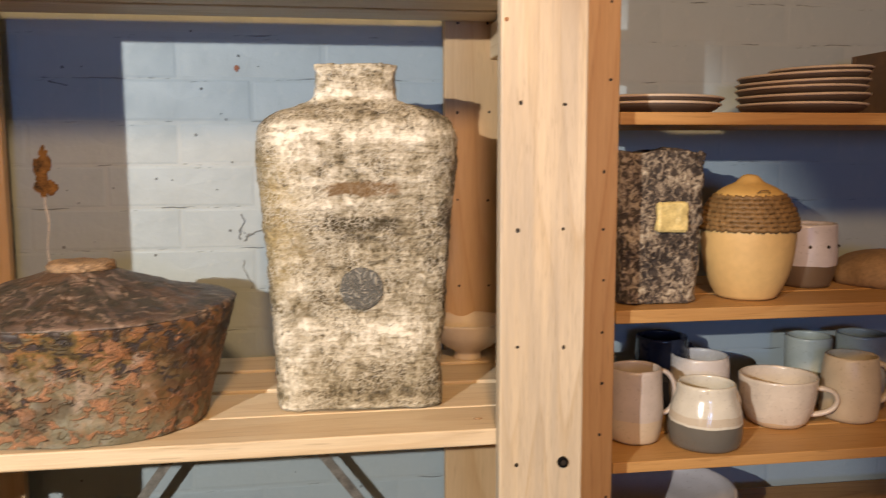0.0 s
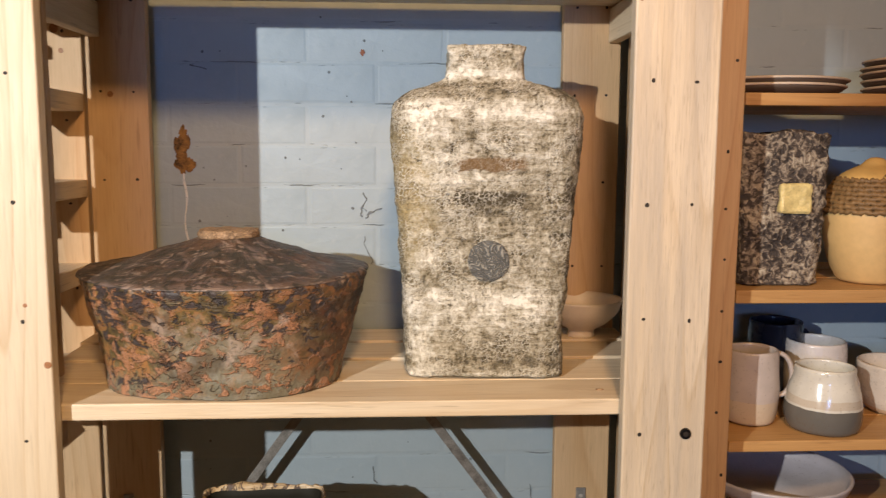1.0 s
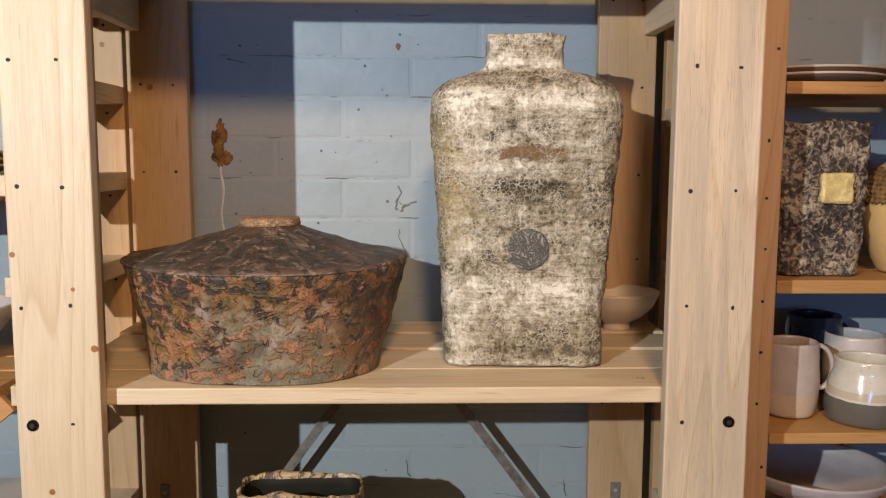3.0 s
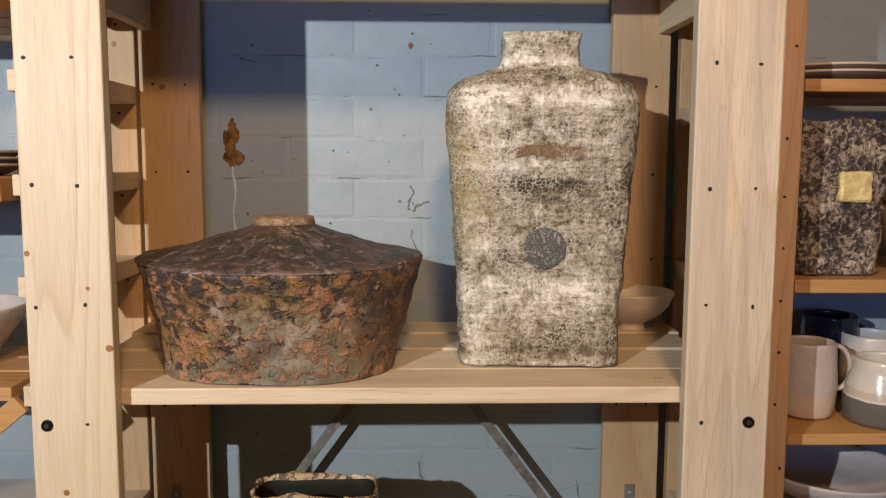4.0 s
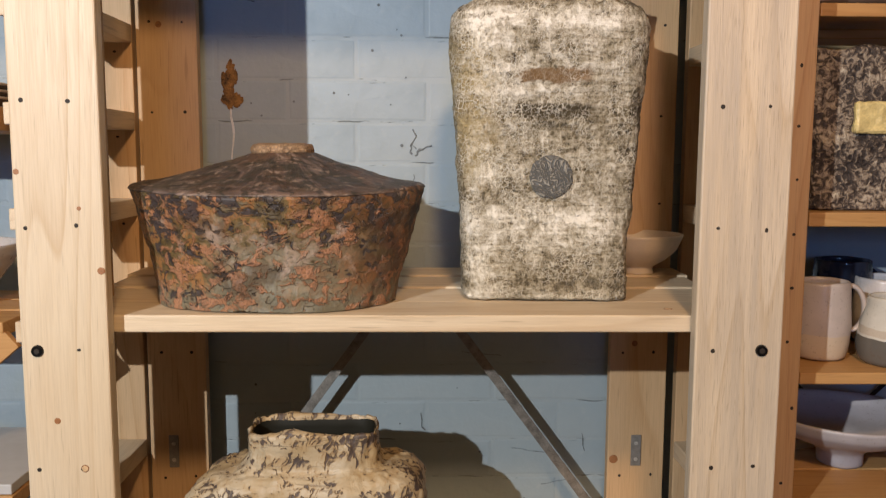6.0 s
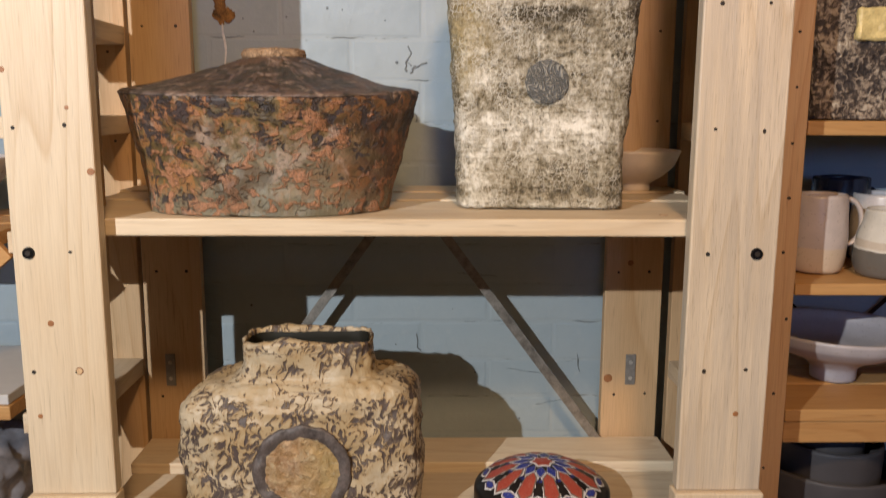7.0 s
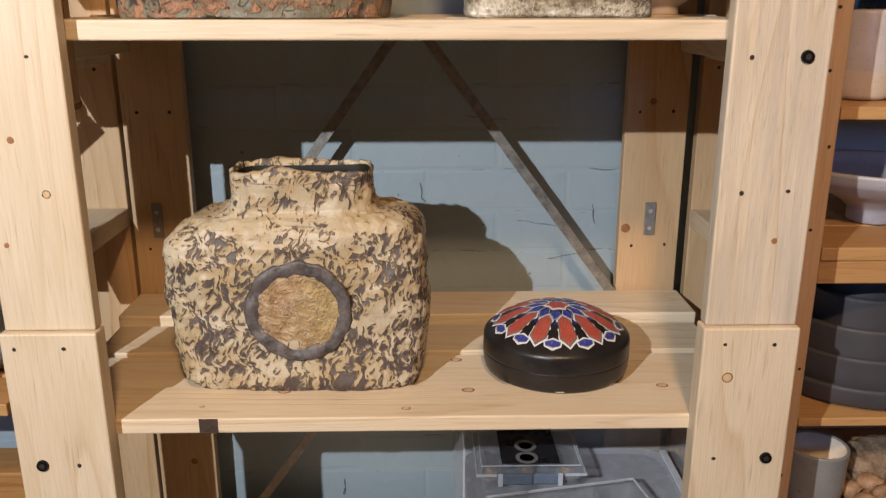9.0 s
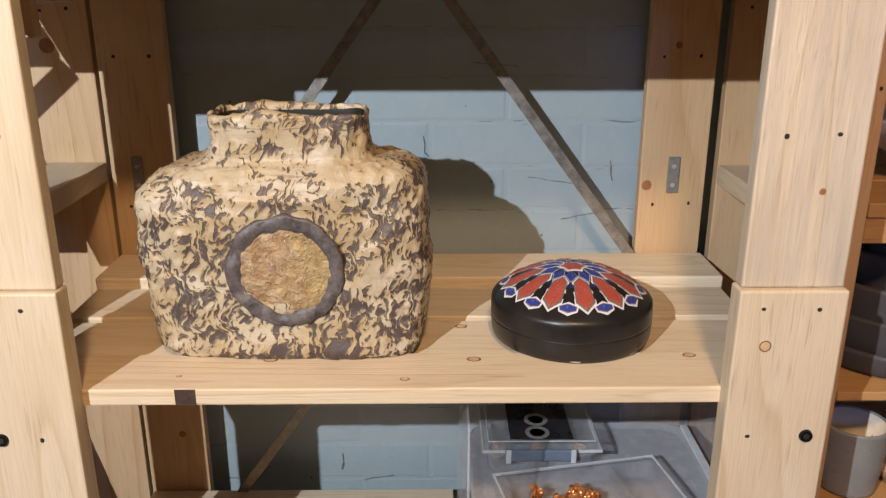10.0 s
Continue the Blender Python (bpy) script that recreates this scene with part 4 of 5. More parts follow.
def shrink(outline, d):
    n = len(outline)
    cr, cs = sum(p[0] for p in outline) / n, sum(p[1] for p in outline) / n
    out = []
    for r, s in outline:
        length = math.hypot(r - cr, s - cs)
        out.append((cr + (r - cr) * (1 - d * 1.5 / length), cs + (s - cs) * (1 - d / max(abs(s - cs), 0.006) if abs(s - cs) > 1e-6 else 1)))
    return out


def enamel(name, colour):
    n = Nodes(name, 0.35)
    fleck = n.noise(420, 2.0)
    c = n.mix(n.ramp(fleck, (0.55, 0.0), (0.72, 0.35)), n.mix(n.noise(60, 3.0), tuple(v * 0.7 for v in colour), colour), (0.4, 0.36, 0.32))
    return n.done(c, 0.4, n.bump(fleck, 0.0005, 0.4))


red, blue, white = enamel("red_enamel", (0.42, 0.075, 0.05)), enamel("blue_enamel", (0.025, 0.045, 0.30)), plain("white_inlay_line", (0.62, 0.62, 0.64), 0.45)
speck = enamel("speckled_grey_enamel", (0.20, 0.15, 0.13))
PETALS = 12
petal = [(0.034, 0.0), (0.046, -0.0108), (0.082, -0.0138), (0.0945, 0.0), (0.082, 0.0138), (0.046, 0.0108)]
drop = [(0.0800, 0.0), (0.0850, -0.0128), (0.0910, -0.0118), (0.0965, 0.0), (0.0910, 0.0118), (0.0850, 0.0128)]
wedge = [(0.038, 0.0), (0.0500, -0.0048), (0.0800, -0.0112), (0.0840, 0.0), (0.0800, 0.0112), (0.0500, 0.0048)]
inner = [(0.017, 0.0), (0.032, -0.0080), (0.047, 0.0), (0.032, 0.0080)]
for name, outline, layers, turned in (
        ("petal", petal, ((0.0, white), (0.0016, speck), (0.0034, red)), 0.0), ("drop", drop, ((0.0, white), (0.0017, speck), (0.0026, blue)), 0.5),
        ("wedge", wedge, ((0.0, blue),), 0.5), ("diamond", inner, ((0.0, white), (0.0008, blue)), 0.5)):
    low = {"wedge": 0.0002, "diamond": 0.0005, "petal": 0.0007, "drop": 0.0009}[name]
    meshes = [inlay(shrink(outline, cut) if cut else outline, low + 0.0004 * k, mat, name) for k, (cut, mat) in enumerate(layers)]
    for k in range(PETALS):
        for depth, data in enumerate(meshes):
            ob = part({1: (name,), 2: (name + "_border", name), 3: (name + "_border", name + "_edge", name)}[len(meshes)][depth], data, None, lid, local=True)
            ob.matrix_basis = pose(0, 0, 0, 0, 0, 360 * (k + turned) / PETALS + 3.0)
star = [(0.020 if i % 2 == 0 else 0.015, 2 * math.pi * i / 12) for i in range(12)]
star = [(r * math.cos(a), r * math.sin(a)) for r, a in star]
part("star_border", inlay(star, 0.0011, white, "star_border"), None, lid, local=True)
part("star", inlay([(x * 0.80, y * 0.80) for x, y in star], 0.0016, red, "star"), None, lid, local=True)


# ---- cups, plates and pots on the amber shelving ----
def tube(points, radius, seg=10, flat=1.0):
    """A round bar through the points."""
    bm = bmesh.new()
    pts = [Vector(p) for p in points]
    rows = []
    for i, p in enumerate(pts):
        d = (pts[min(i + 1, len(pts) - 1)] - pts[max(i - 1, 0)]).normalized()
        side = d.cross(Vector((0, 1, 0))).normalized()
        up = Vector((0, 1, 0))
        rows.append([bm.verts.new(p + radius * (math.cos(a) * side + flat * math.sin(a) * up)) for a in (2 * math.pi * k / seg for k in range(seg))])
    for a, b in zip(rows, rows[1:]):
        for k in range(seg):
            bm.faces.new((a[k], a[(k + 1) % seg], b[(k + 1) % seg], b[k]))
    bm.faces.new(rows[0])
    bm.faces.new(rows[-1])
    return bm


def hollow(outer, wall=0.004, floor=0.008):
    """A vessel's outer profile, closed with a rounded lip and an inside."""
    r, z = outer[-1]
    inside = [(max(0.002, a - wall), b) for a, b in reversed(outer) if b > floor + 0.004]
    return [(0.001, outer[0][1])] + list(outer) + [(r - wall / 2, z + wall * 0.4)] + inside + [(inside[-1][0] * 0.8, floor), (0.001, floor)]


def vessel(name, at, outer, material, label, category, group="", handle=None, turn=0.0, wall=0.004):
    """A thrown pot; handle: (from height, to height, reach, bar radius)."""
    ob = thing(name, at, label, category, group, turn=turn)
    bm = lathe(hollow(outer, wall), 56, 0.006)
    part("body", uneven(bm, 0.0009, 25, 2), material, ob, smooth=True, local=True)
    if handle:
        z0, z1, reach, bar = handle

        def radius_at(z):
            for (r0, a), (r1, b) in zip(outer, outer[1:]):
                if a <= z <= b and b > a:
                    return r0 + (r1 - r0) * (z - a) / (b - a)
            return outer[-1][0]

        pts = []
        for i in range(15):
            t = math.pi * i / 14
            z = (z0 + z1) / 2 + (z1 - z0) / 2 * math.cos(t)
            pts.append((radius_at(z) - 0.002 + reach * math.sin(t) ** 0.8, 0, z))
        part("handle", tube(pts, bar, 10, 1.5), material, ob, smooth=True, local=True)
    return ob


S3, S2, S1, S4, S5, S6 = 1.0445, 1.2865, 1.587, 0.8455, 0.5765, 0.3855
MUGS = "mugs on the shelf"
grey_rose = glaze("grey_rose_glaze", (0.50, 0.43, 0.39), (0.52, 0.42, 0.31), 0.042, None, 0.32)
white_grey = glaze("white_over_grey_glaze", (0.66, 0.63, 0.55), (0.13, 0.12, 0.105), 0.042, (0.36, 0.22, 0.10), 0.12)
white_glaze = glaze("soft_white_glaze", (0.62, 0.58, 0.56), None, 0, None, 0.25, 0.1)
white_cup = glaze("ivory_glaze", (0.64, 0.56, 0.47), (0.55, 0.40, 0.26), 0.012, None, 0.22)
blue_black = glaze("blue_black_glaze", (0.025, 0.03, 0.05), None, 0, None, 0.2, 0.05)
ochre_glaze = glaze("buff_glaze", (0.55, 0.46, 0.33), None, 0, None, 0.4)
celadon = glaze("pale_celadon_glaze", (0.42, 0.46, 0.42), None, 0, None, 0.3)

vessel("mug", (0.667, 0.272, S3), [(0.033, 0.0), (0.041, 0.004), (0.0460, 0.025), (0.0470, 0.06), (0.0450, 0.10), (0.0430, 0.124)], grey_rose, "tall grey-rose mug with a buff base", "mug", MUGS, (0.045, 0.118, 0.024, 0.0042), -8)
vessel("mug", (0.775, 0.232, S3), [(0.050, 0.0), (0.0570, 0.006), (0.0605, 0.03), (0.0565, 0.06), (0.0480, 0.088), (0.0465, 0.104)], white_grey, "round white mug with a bare grey base", "mug", MUGS, (0.030, 0.090, 0.027, 0.0055), 25)
vessel("cup", (0.951, 0.312, S3), [(0.040, 0.0), (0.050, 0.006), (0.060, 0.03), (0.0655, 0.06), (0.0670, 0.087)], white_cup, "low ivory cup with a thin ring handle", "cup", MUGS, (0.018, 0.066, 0.040, 0.0048), -18)
vessel("mug", (0.829, 0.368, S3), [(0.042, 0.0), (0.049, 0.006), (0.0525, 0.04), (0.0520, 0.09), (0.0505, 0.115)], white_glaze, "straight soft white mug behind the others", "mug", MUGS, (0.03, 0.10, 0.022, 0.005), 140)
vessel("mug", (0.783, 0.432, S3), [(0.040, 0.0), (0.047, 0.006), (0.0495, 0.05), (0.048, 0.138)], blue_black, "dark blue-black mug at the wall", "mug", MUGS, (0.05, 0.12, 0.024, 0.005), 5)
vessel("mug", (1.096, 0.318, S3), [(0.041, 0.0), (0.048, 0.006), (0.0515, 0.04), (0.050, 0.08), (0.045, 0.116)], ochre_glaze, "buff rounded mug in the shade", "mug", MUGS, (0.03, 0.10, 0.028, 0.006), -5)
vessel("mug", (1.083, 0.432, S3), [(0.036, 0.0), (0.041, 0.006), (0.043, 0.06), (0.043, 0.127)], celadon, "pale celadon mug at the wall", "mug", MUGS)
vessel("mug", (1.195, 0.430, S3), [(0.038, 0.0), (0.044, 0.006), (0.047, 0.06), (0.047, 0.128)], celadon, "pale celadon mug at the wall", "mug", MUGS)
ob = thing("trinket_box", (0.645, 0.40, S3), "small pale blue box pushed to the back", "box")
part("body", box((-0.028, -0.03, 0), (0.028, 0.03, 0.118), 0.004), plain("pale_blue_card", (0.30, 0.45, 0.52), 0.6), ob, local=True)

# the second shelf
slab_vase = thing("slab_vase", (0.683, 0.256, S2), "small slab vase of lumpy grey and black clay", "vase")
rings = between([(0.0005, 0, 0, 0.062, 0.042, 5), (0.003, 0, 0, 0.0665, 0.047, 6), (0.08, -0.002, 0, 0.069, 0.049, 6.5), (0.16, -0.003, 0, 0.073, 0.050, 6.5), (0.240, -0.003, 0, 0.0745, 0.050, 6),
                 (0.2435, -0.003, 0, 0.070, 0.046, 6), (0.238, -0.003, 0, 0.066, 0.042, 6), (0.15, -0.003, 0, 0.064, 0.04, 6)], 0.005)
bm = loft(rings, 120)
for v in bm.verts:
    if v.co.z > 0.2:
        v.co.z += 0.0035 * math.sin(v.co.x * 60 + 0.6) * (v.co.z - 0.2) / 0.04
part("body", uneven(uneven(bm, 0.006, 26, 4), 0.002, 90, 2), lumpy_dark(), slab_vase, smooth=True, local=True)
tile_mat = plain("yellow_crackled_tile", (0.62, 0.50, 0.22), 0.35, spread=0.25, scale=50, depth=0.002)
bm = box((-0.015, -0.0605, 0.116), (0.035, -0.046, 0.163), 0.004)
bmesh.ops.subdivide_edges(bm, edges=bm.edges, cuts=4, use_grid_fill=True)
part("tile", uneven(uneven(bm, 0.0025, 60, 3), 0.001, 160, 2), tile_mat, slab_vase, "yellow crackled square tile", local=True)

jar2 = thing("acorn_jar", (0.850, 0.254, S2), "buff acorn-shaped jar with a twisted brown rope band", "jar")
jar2.matrix_world = Matrix.Translation((0.850, 0.254, S2)) @ Matrix.Scale(0.88, 4)
buff = plain("matte_buff_clay", (0.60, 0.40, 0.17), 0.6, spread=0.1, scale=12, depth=0.001)
part("body", lathe([(0.001, 0.0), (0.046, 0.0), (0.055, 0.004), (0.071, 0.035), (0.082, 0.075), (0.0860, 0.115), (0.0845, 0.135), (0.001, 0.135)], 72, 0.006), buff, jar2, smooth=True, local=True)
part("lid", lathe([(0.001, 0.188), (0.064, 0.189), (0.060, 0.197), (0.050, 0.205), (0.037, 0.212), (0.026, 0.217), (0.018, 0.225), (0.010, 0.2305), (0.001, 0.2315)], 64, 0.005),
     plain("amber_buff_clay", (0.58, 0.36, 0.12), 0.55, spread=0.12, scale=14), jar2, "amber domed lid with a pointed tip", True, True)
rope = plain("brown_rope_clay", (0.20, 0.115, 0.045), 0.6, spread=0.35, scale=70, depth=0.001)
prof = []
for k in range(8):
    z, r = 0.1340 + 0.0079 * k, 0.0862 - 0.0006 * k - 0.00042 * k * k
    prof.append((z, r))
for z, r in prof:
    bm = bmesh.new()
    rows = []
    for i in range(120):
        t = 2 * math.pi * i / 120
        rr = 0.0054 * (1 + 0.34 * math.sin(46 * t + z * 900))
        c = Vector((r * math.cos(t), r * math.sin(t), z + 0.0012 * math.sin(23 * t + z * 300)))
        out = Vector((math.cos(t), math.sin(t), 0))
        rows.append([bm.verts.new(c + rr * (math.cos(a) * out + math.sin(a) * Vector((0, 0, 1)))) for a in (2 * math.pi * q / 6 for q in range(6))])
    for i in range(120):
        a, b = rows[i], rows[(i + 1) % 120]
        for q in range(6):
            bm.faces.new((a[q], a[(q + 1) % 6], b[(q + 1) % 6], b[q]))
    part("rope_coil", bm, rope, jar2, smooth=True, local=True)
part("rope_core", lathe([(0.001, 0.13), (0.084, 0.131), (0.080, 0.150), (0.072, 0.174), (0.060, 0.190), (0.001, 0.191)], 48), rope, jar2, local=True)
part("hook", tube([(-0.006 + 0.012 * math.cos(t), -0.0600 - 0.004 * math.sin(t), 0.198 + 0.006 * math.sin(t)) for t in (0.3 * k for k in range(-3, 11))], 0.0012, 6), rope, jar2, local=True)
cup = vessel("cup", (1.014, 0.345, S2), [(0.036, 0.0), (0.042, 0.004), (0.050, 0.03), (0.0525, 0.06), (0.050, 0.112)], glaze("white_and_brown_glaze", (0.58, 0.54, 0.54), (0.14, 0.095, 0.06), 0.040, None, 0.35), "white cup with a brown base and pressed dots", "cup")
for a in (-115, -80, -45):
    m = disc((0.0535 * math.cos(radians(a)), 0.0535 * math.sin(radians(a)), 0.075), 0.003, 0.002)
    part("dot", m, dark_hole, cup, local=True)
rock = thing("clay_lid", (1.175, 0.350, S2), "low rounded brown clay lid lying on the shelf", "lid")
part("body", uneven(lathe([(0.001, 0.0), (0.085, 0.0), (0.090, 0.012), (0.080, 0.035), (0.05, 0.055), (0.001, 0.062)], 56, 0.006), 0.004, 20, 3), plain("brown_rough_clay", (0.27, 0.17, 0.085), 0.7, spread=0.3, scale=30, depth=0.002), rock, smooth=True, local=True)

# the top shelf: plates
plate_clay = glaze("dark_brown_plate_clay", (0.085, 0.06, 0.045), None, 0, None, 0.55, 0.1)
rim_clay = plain("bare_pale_rim", (0.52, 0.43, 0.34), 0.6)


def plate(x, y, z, r, h, tilt, group):
    ob = thing("plate", (x, y, z), "dark brown stoneware plate with a pale bare rim", "plate", group)
    ob.matrix_world = pose(x, y, z, tilt[0], tilt[1], 0)
    outer = [(r * 0.72, 0.0), (r * 0.80, 0.002), (r * 0.95, h * 0.6), (r, h)]
    part("body", uneven(lathe(hollow(outer, 0.004, 0.005), 64, 0.008), 0.0012, 14, 2), plate_clay, ob, smooth=True, local=True)
    bm = lathe([(r - 0.005, h + 0.0008), (r - 0.0005, h - 0.0014), (r + 0.0012, h), (r + 0.0008, h + 0.0022), (r - 0.002, h + 0.0032), (r - 0.005, h + 0.0022)], 64)
    part("rim", bm, rim_clay, ob, "pale unglazed rim", True, True)


for k in range(2):
    plate(0.706, 0.335, S1 + 0.001 + 0.010 * k, 0.116 + 0.004 * k, 0.016, (0, 0.4), "two plates on the shelf")
z = S1 + 0.001
for k, (r, gap, tx, ty) in enumerate(((0.106, 0.0155, 0, 0.5), (0.108, 0.012, 0.4, -1.0), (0.107, 0.011, -0.5, -0.6), (0.108, 0.0125, 0.3, -1.8), (0.107, 0.011, 0.2, -2.0))):
    plate(0.984 + 0.002 * math.sin(k * 2.1), 0.335, z, r, 0.017, (tx, ty), "a stack of plates on the shelf")
    z += gap
plate(1.028, 0.350, z + 0.004, 0.085, 0.014, (0, -1.0), "a stack of plates on the shelf")
crate = thing("wooden_box", (1.24, 0.35, S1), "dark brown wooden box beside the plates", "box")
brown = plain("dark_stained_wood", (0.11, 0.065, 0.035), 0.5, spread=0.3, scale=18)
for lo, hi in (((-0.085, -0.10, 0), (0.085, -0.088, 0.118)), ((-0.085, 0.088, 0), (0.085, 0.10, 0.118)), ((-0.085, -0.0875, 0), (-0.073, 0.0875, 0.118)), ((0.073, -0.0875, 0), (0.085, 0.0875, 0.118)), ((-0.0725, -0.0875, 0.002), (0.0725, 0.0875, 0.010))):
    part("board", box(lo, hi, 0.002), brown, crate, local=True)

# the fourth shelf: a wide footed bowl
vessel("footed_bowl", (0.742, 0.325, S4), [(0.034, 0.0), (0.037, 0.003), (0.038, 0.022), (0.062, 0.040), (0.100, 0.055), (0.124, 0.074), (0.1300, 0.090)], glaze("grey_lilac_glaze", (0.46, 0.43, 0.44), None, 0, None, 0.35), "wide footed grey-lilac bowl on the shelf", "bowl", wall=0.006)

# the fifth shelf: dark nested dishes
NEST = "nested dark dishes"
slate = glaze("slate_grey_clay", (0.060, 0.055, 0.058), None, 0, None, 0.6, 0.05)
for r, z, h in ((0.150, S5, 0.036), (0.138, S5 + 0.014, 0.066), (0.122, S5 + 0.030, 0.092), (0.088, S5 + 0.062, 0.098), (0.058, S5 + 0.100, 0.082)):
    vessel("dish", (0.745, 0.325, z), [(r * 0.86, 0.0), (r * 0.94, 0.004), (r * 0.985, h * 0.5), (r, h)], slate, "dark slate-grey round dish nested in a stack", "dish", NEST, wall=0.007)

# the sixth shelf: a grey cup, shells and bark
vessel("cup", (0.662, 0.235, S6), [(0.038, 0.0), (0.042, 0.003), (0.0455, 0.04), (0.0480, 0.108)], glaze("grey_cup_glaze", (0.24, 0.23, 0.21), None, 0, None, 0.3), "grey cup with a cream inside", "cup", wall=0.004)
part("inside_glaze", lathe([(0.040, 0.040), (0.0418, 0.045), (0.0436, 0.1065), (0.0432, 0.1065), (0.0412, 0.045), (0.038, 0.0405), (0.001, 0.0405), (0.001, 0.0395)], 48), cream_glaze, bpy.data.objects["cup.002"] if "cup.002" in bpy.data.objects else bpy.data.objects["cup"], "cream inside glaze", True, True)
bark = plain("grey_brown_bark", (0.26, 0.18, 0.11), 0.85, spread=0.5, scale=35, depth=0.005)
shell = plain("dry_seed_pod", (0.33, 0.19, 0.10), 0.6, spread=0.4, scale=60, depth=0.002)
random.seed(11)
for k, (x, y, r, h, tz) in enumerate(((0.800, 0.30, 0.040, 0.13, 20), (0.86, 0.26, 0.03, 0.12, -30))):
    ob = thing("bark_piece", (x, y, S6 + r), "rough grey-brown piece of bark on the shelf", "bark", "pieces of bark")
    ob.matrix_world = pose(x, y, S6 + r * 0.94 + 0.02 * k, 0, 90, tz)
    part("body", uneven(lathe([(0.001, -h / 2), (r * 0.8, -h / 2), (r, -h / 3), (r, h / 3), (r * 0.7, h / 2), (0.001, h / 2)], 40, 0.006), 0.007, 26, 4), bark, ob, smooth=True, local=True)
for k in range(7):
    x, y = 0.735 + 0.028 * (k % 4) + random.uniform(-0.006, 0.006), 0.20 + 0.035 * (k // 4)
    ob = thing("seed_pod", (x, y, S6), "dry brown hollow seed pod", "seed pod", "dry seed pods")
    ob.matrix_world = pose(x, y, S6 + 0.022 + 0.014 * (k % 2), random.uniform(50, 90), 0, random.uniform(-60, 60))
    part("body", uneven(lathe(hollow([(0.005, -0.02), (0.014, -0.012), (0.017, 0.0), (0.013, 0.014), (0.014, 0.02)], 0.003, -0.010), 20, 0.004), 0.0015, 60, 2), shell, ob, smooth=True, local=True)

# ---- clear boxes on the bottom shelf ----
clear = clear_plastic("clear_scuffed_plastic", (0.70, 0.74, 0.80), 0.17)
tray_clear = clear_plastic("clear_grey_plastic", (0.42, 0.42, 0.45), 0.20)
milky = clear_plastic("milky_plastic", (0.58, 0.59, 0.65), 0.62)
steel_blue = plain("grey_blue_plastic", (0.16, 0.20, 0.27), 0.35)


def tub(parent, lo, hi, wall, taper, material, m=None):
    """An open box with thin walls and a rolled rim."""
    (x0, y0, z0), (x1, y1, z1) = lo, hi
    cx, cy, a, b = (x0 + x1) / 2, (y0 + y1) / 2, (x1 - x0) / 2, (y1 - y0) / 2
    r = [(z0, cx, cy, a - taper, b - taper, 9), (z1 - 0.006, cx, cy, a, b, 9), (z1 - 0.006, cx, cy, a + 0.004, b + 0.004, 9), (z1, cx, cy, a + 0.004, b + 0.004, 9), (z1, cx, cy, a - wall, b - wall, 9), (z0 + wall, cx, cy, a - taper - wall, b - taper - wall, 9)]
    return part("tub", loft(r, 64, m), material, parent)


crate2 = thing("clear_bin", (0.285, 0.26, 0.1765), "tall open-fronted clear plastic bin on the bottom shelf", "bin")
film = clear_plastic("clear_thin_plastic", (0.60, 0.63, 0.68), 0.22)
for name, lo, hi in (("side_panel", (0.079, 0.050, 0.1770), (0.0815, 0.466, 0.600)), ("side_panel", (0.4925, 0.050, 0.1770), (0.495, 0.466, 0.600)), ("back_panel", (0.082, 0.4635, 0.1770), (0.492, 0.466, 0.600))):
    part(name, box(lo, hi, 0.0008), film, crate2)
for x in (0.0785, 0.4925):
    part("edge", box((x, 0.0475, 0.1770), (x + 0.0032, 0.0498, 0.600), 0.0006), film, crate2)
big = thing("storage_box", (0.30, 0.25, 0.176), "large clear plastic storage box with a milky lid", "box")
tub(big, (0.105, 0.075, 0.1765), (0.475, 0.448, 0.350), 0.002, 0.012, clear)
part("lid", loft([(0.347, 0.290, 0.262, 0.194, 0.194, 9), (0.361, 0.290, 0.262, 0.196, 0.196, 9), (0.3635, 0.290, 0.262, 0.192, 0.192, 9), (0.360, 0.290, 0.262, 0.176, 0.178, 9), (0.358, 0.290, 0.262, 0.10, 0.10, 9)], 64), milky, big, "milky plastic lid with a raised rim")
part("lid_rib", box((0.469, 0.09, 0.3640), (0.481, 0.436, 0.3700), 0.001), plain("white_plastic", (0.66, 0.68, 0.72), 0.4), big, "white plastic rib")
edge_plastic = clear_plastic("bright_plastic_edge", (0.82, 0.85, 0.90), 0.55)


def edging(parent, lo, hi, bar, m=None):
    """The thick bright edge round a clear lid or rim."""
    (x0, y0, z0), (x1, y1, z1) = lo, hi
    for p, q in (((x0, y0, z0), (x1, y0 + bar, z1)), ((x0, y1 - bar, z0), (x1, y1, z1)), ((x0, y0 + bar, z0), (x0 + bar, y1 - bar, z1)), ((x1 - bar, y0 + bar, z0), (x1, y1 - bar, z1))):
        bm = box(p, q, 0.0008)
        if m:
            bmesh.ops.transform(bm, matrix=m, verts=bm.verts)
        part("edge", bm, edge_plastic, parent)


small = thing("craft_box", (0.208, 0.37, 0.364), "small clear lidded box with a dark card", "box")
tub(small, (0.119, 0.299, 0.3645), (0.297, 0.442, 0.404), 0.002, 0.005, clear)
part("lid", box((0.115, 0.294, 0.4075), (0.301, 0.447, 0.4200), 0.004), clear, small, "clear lid")
edging(small, (0.113, 0.292, 0.4050), (0.303, 0.449, 0.4100), 0.003)
edging(small, (0.122, 0.300, 0.4202), (0.294, 0.441, 0.4222), 0.002)
part("clasp", box((0.148, 0.2850, 0.394), (0.262, 0.2915, 0.4140), 0.003), steel_blue, small, "grey-blue clasp")
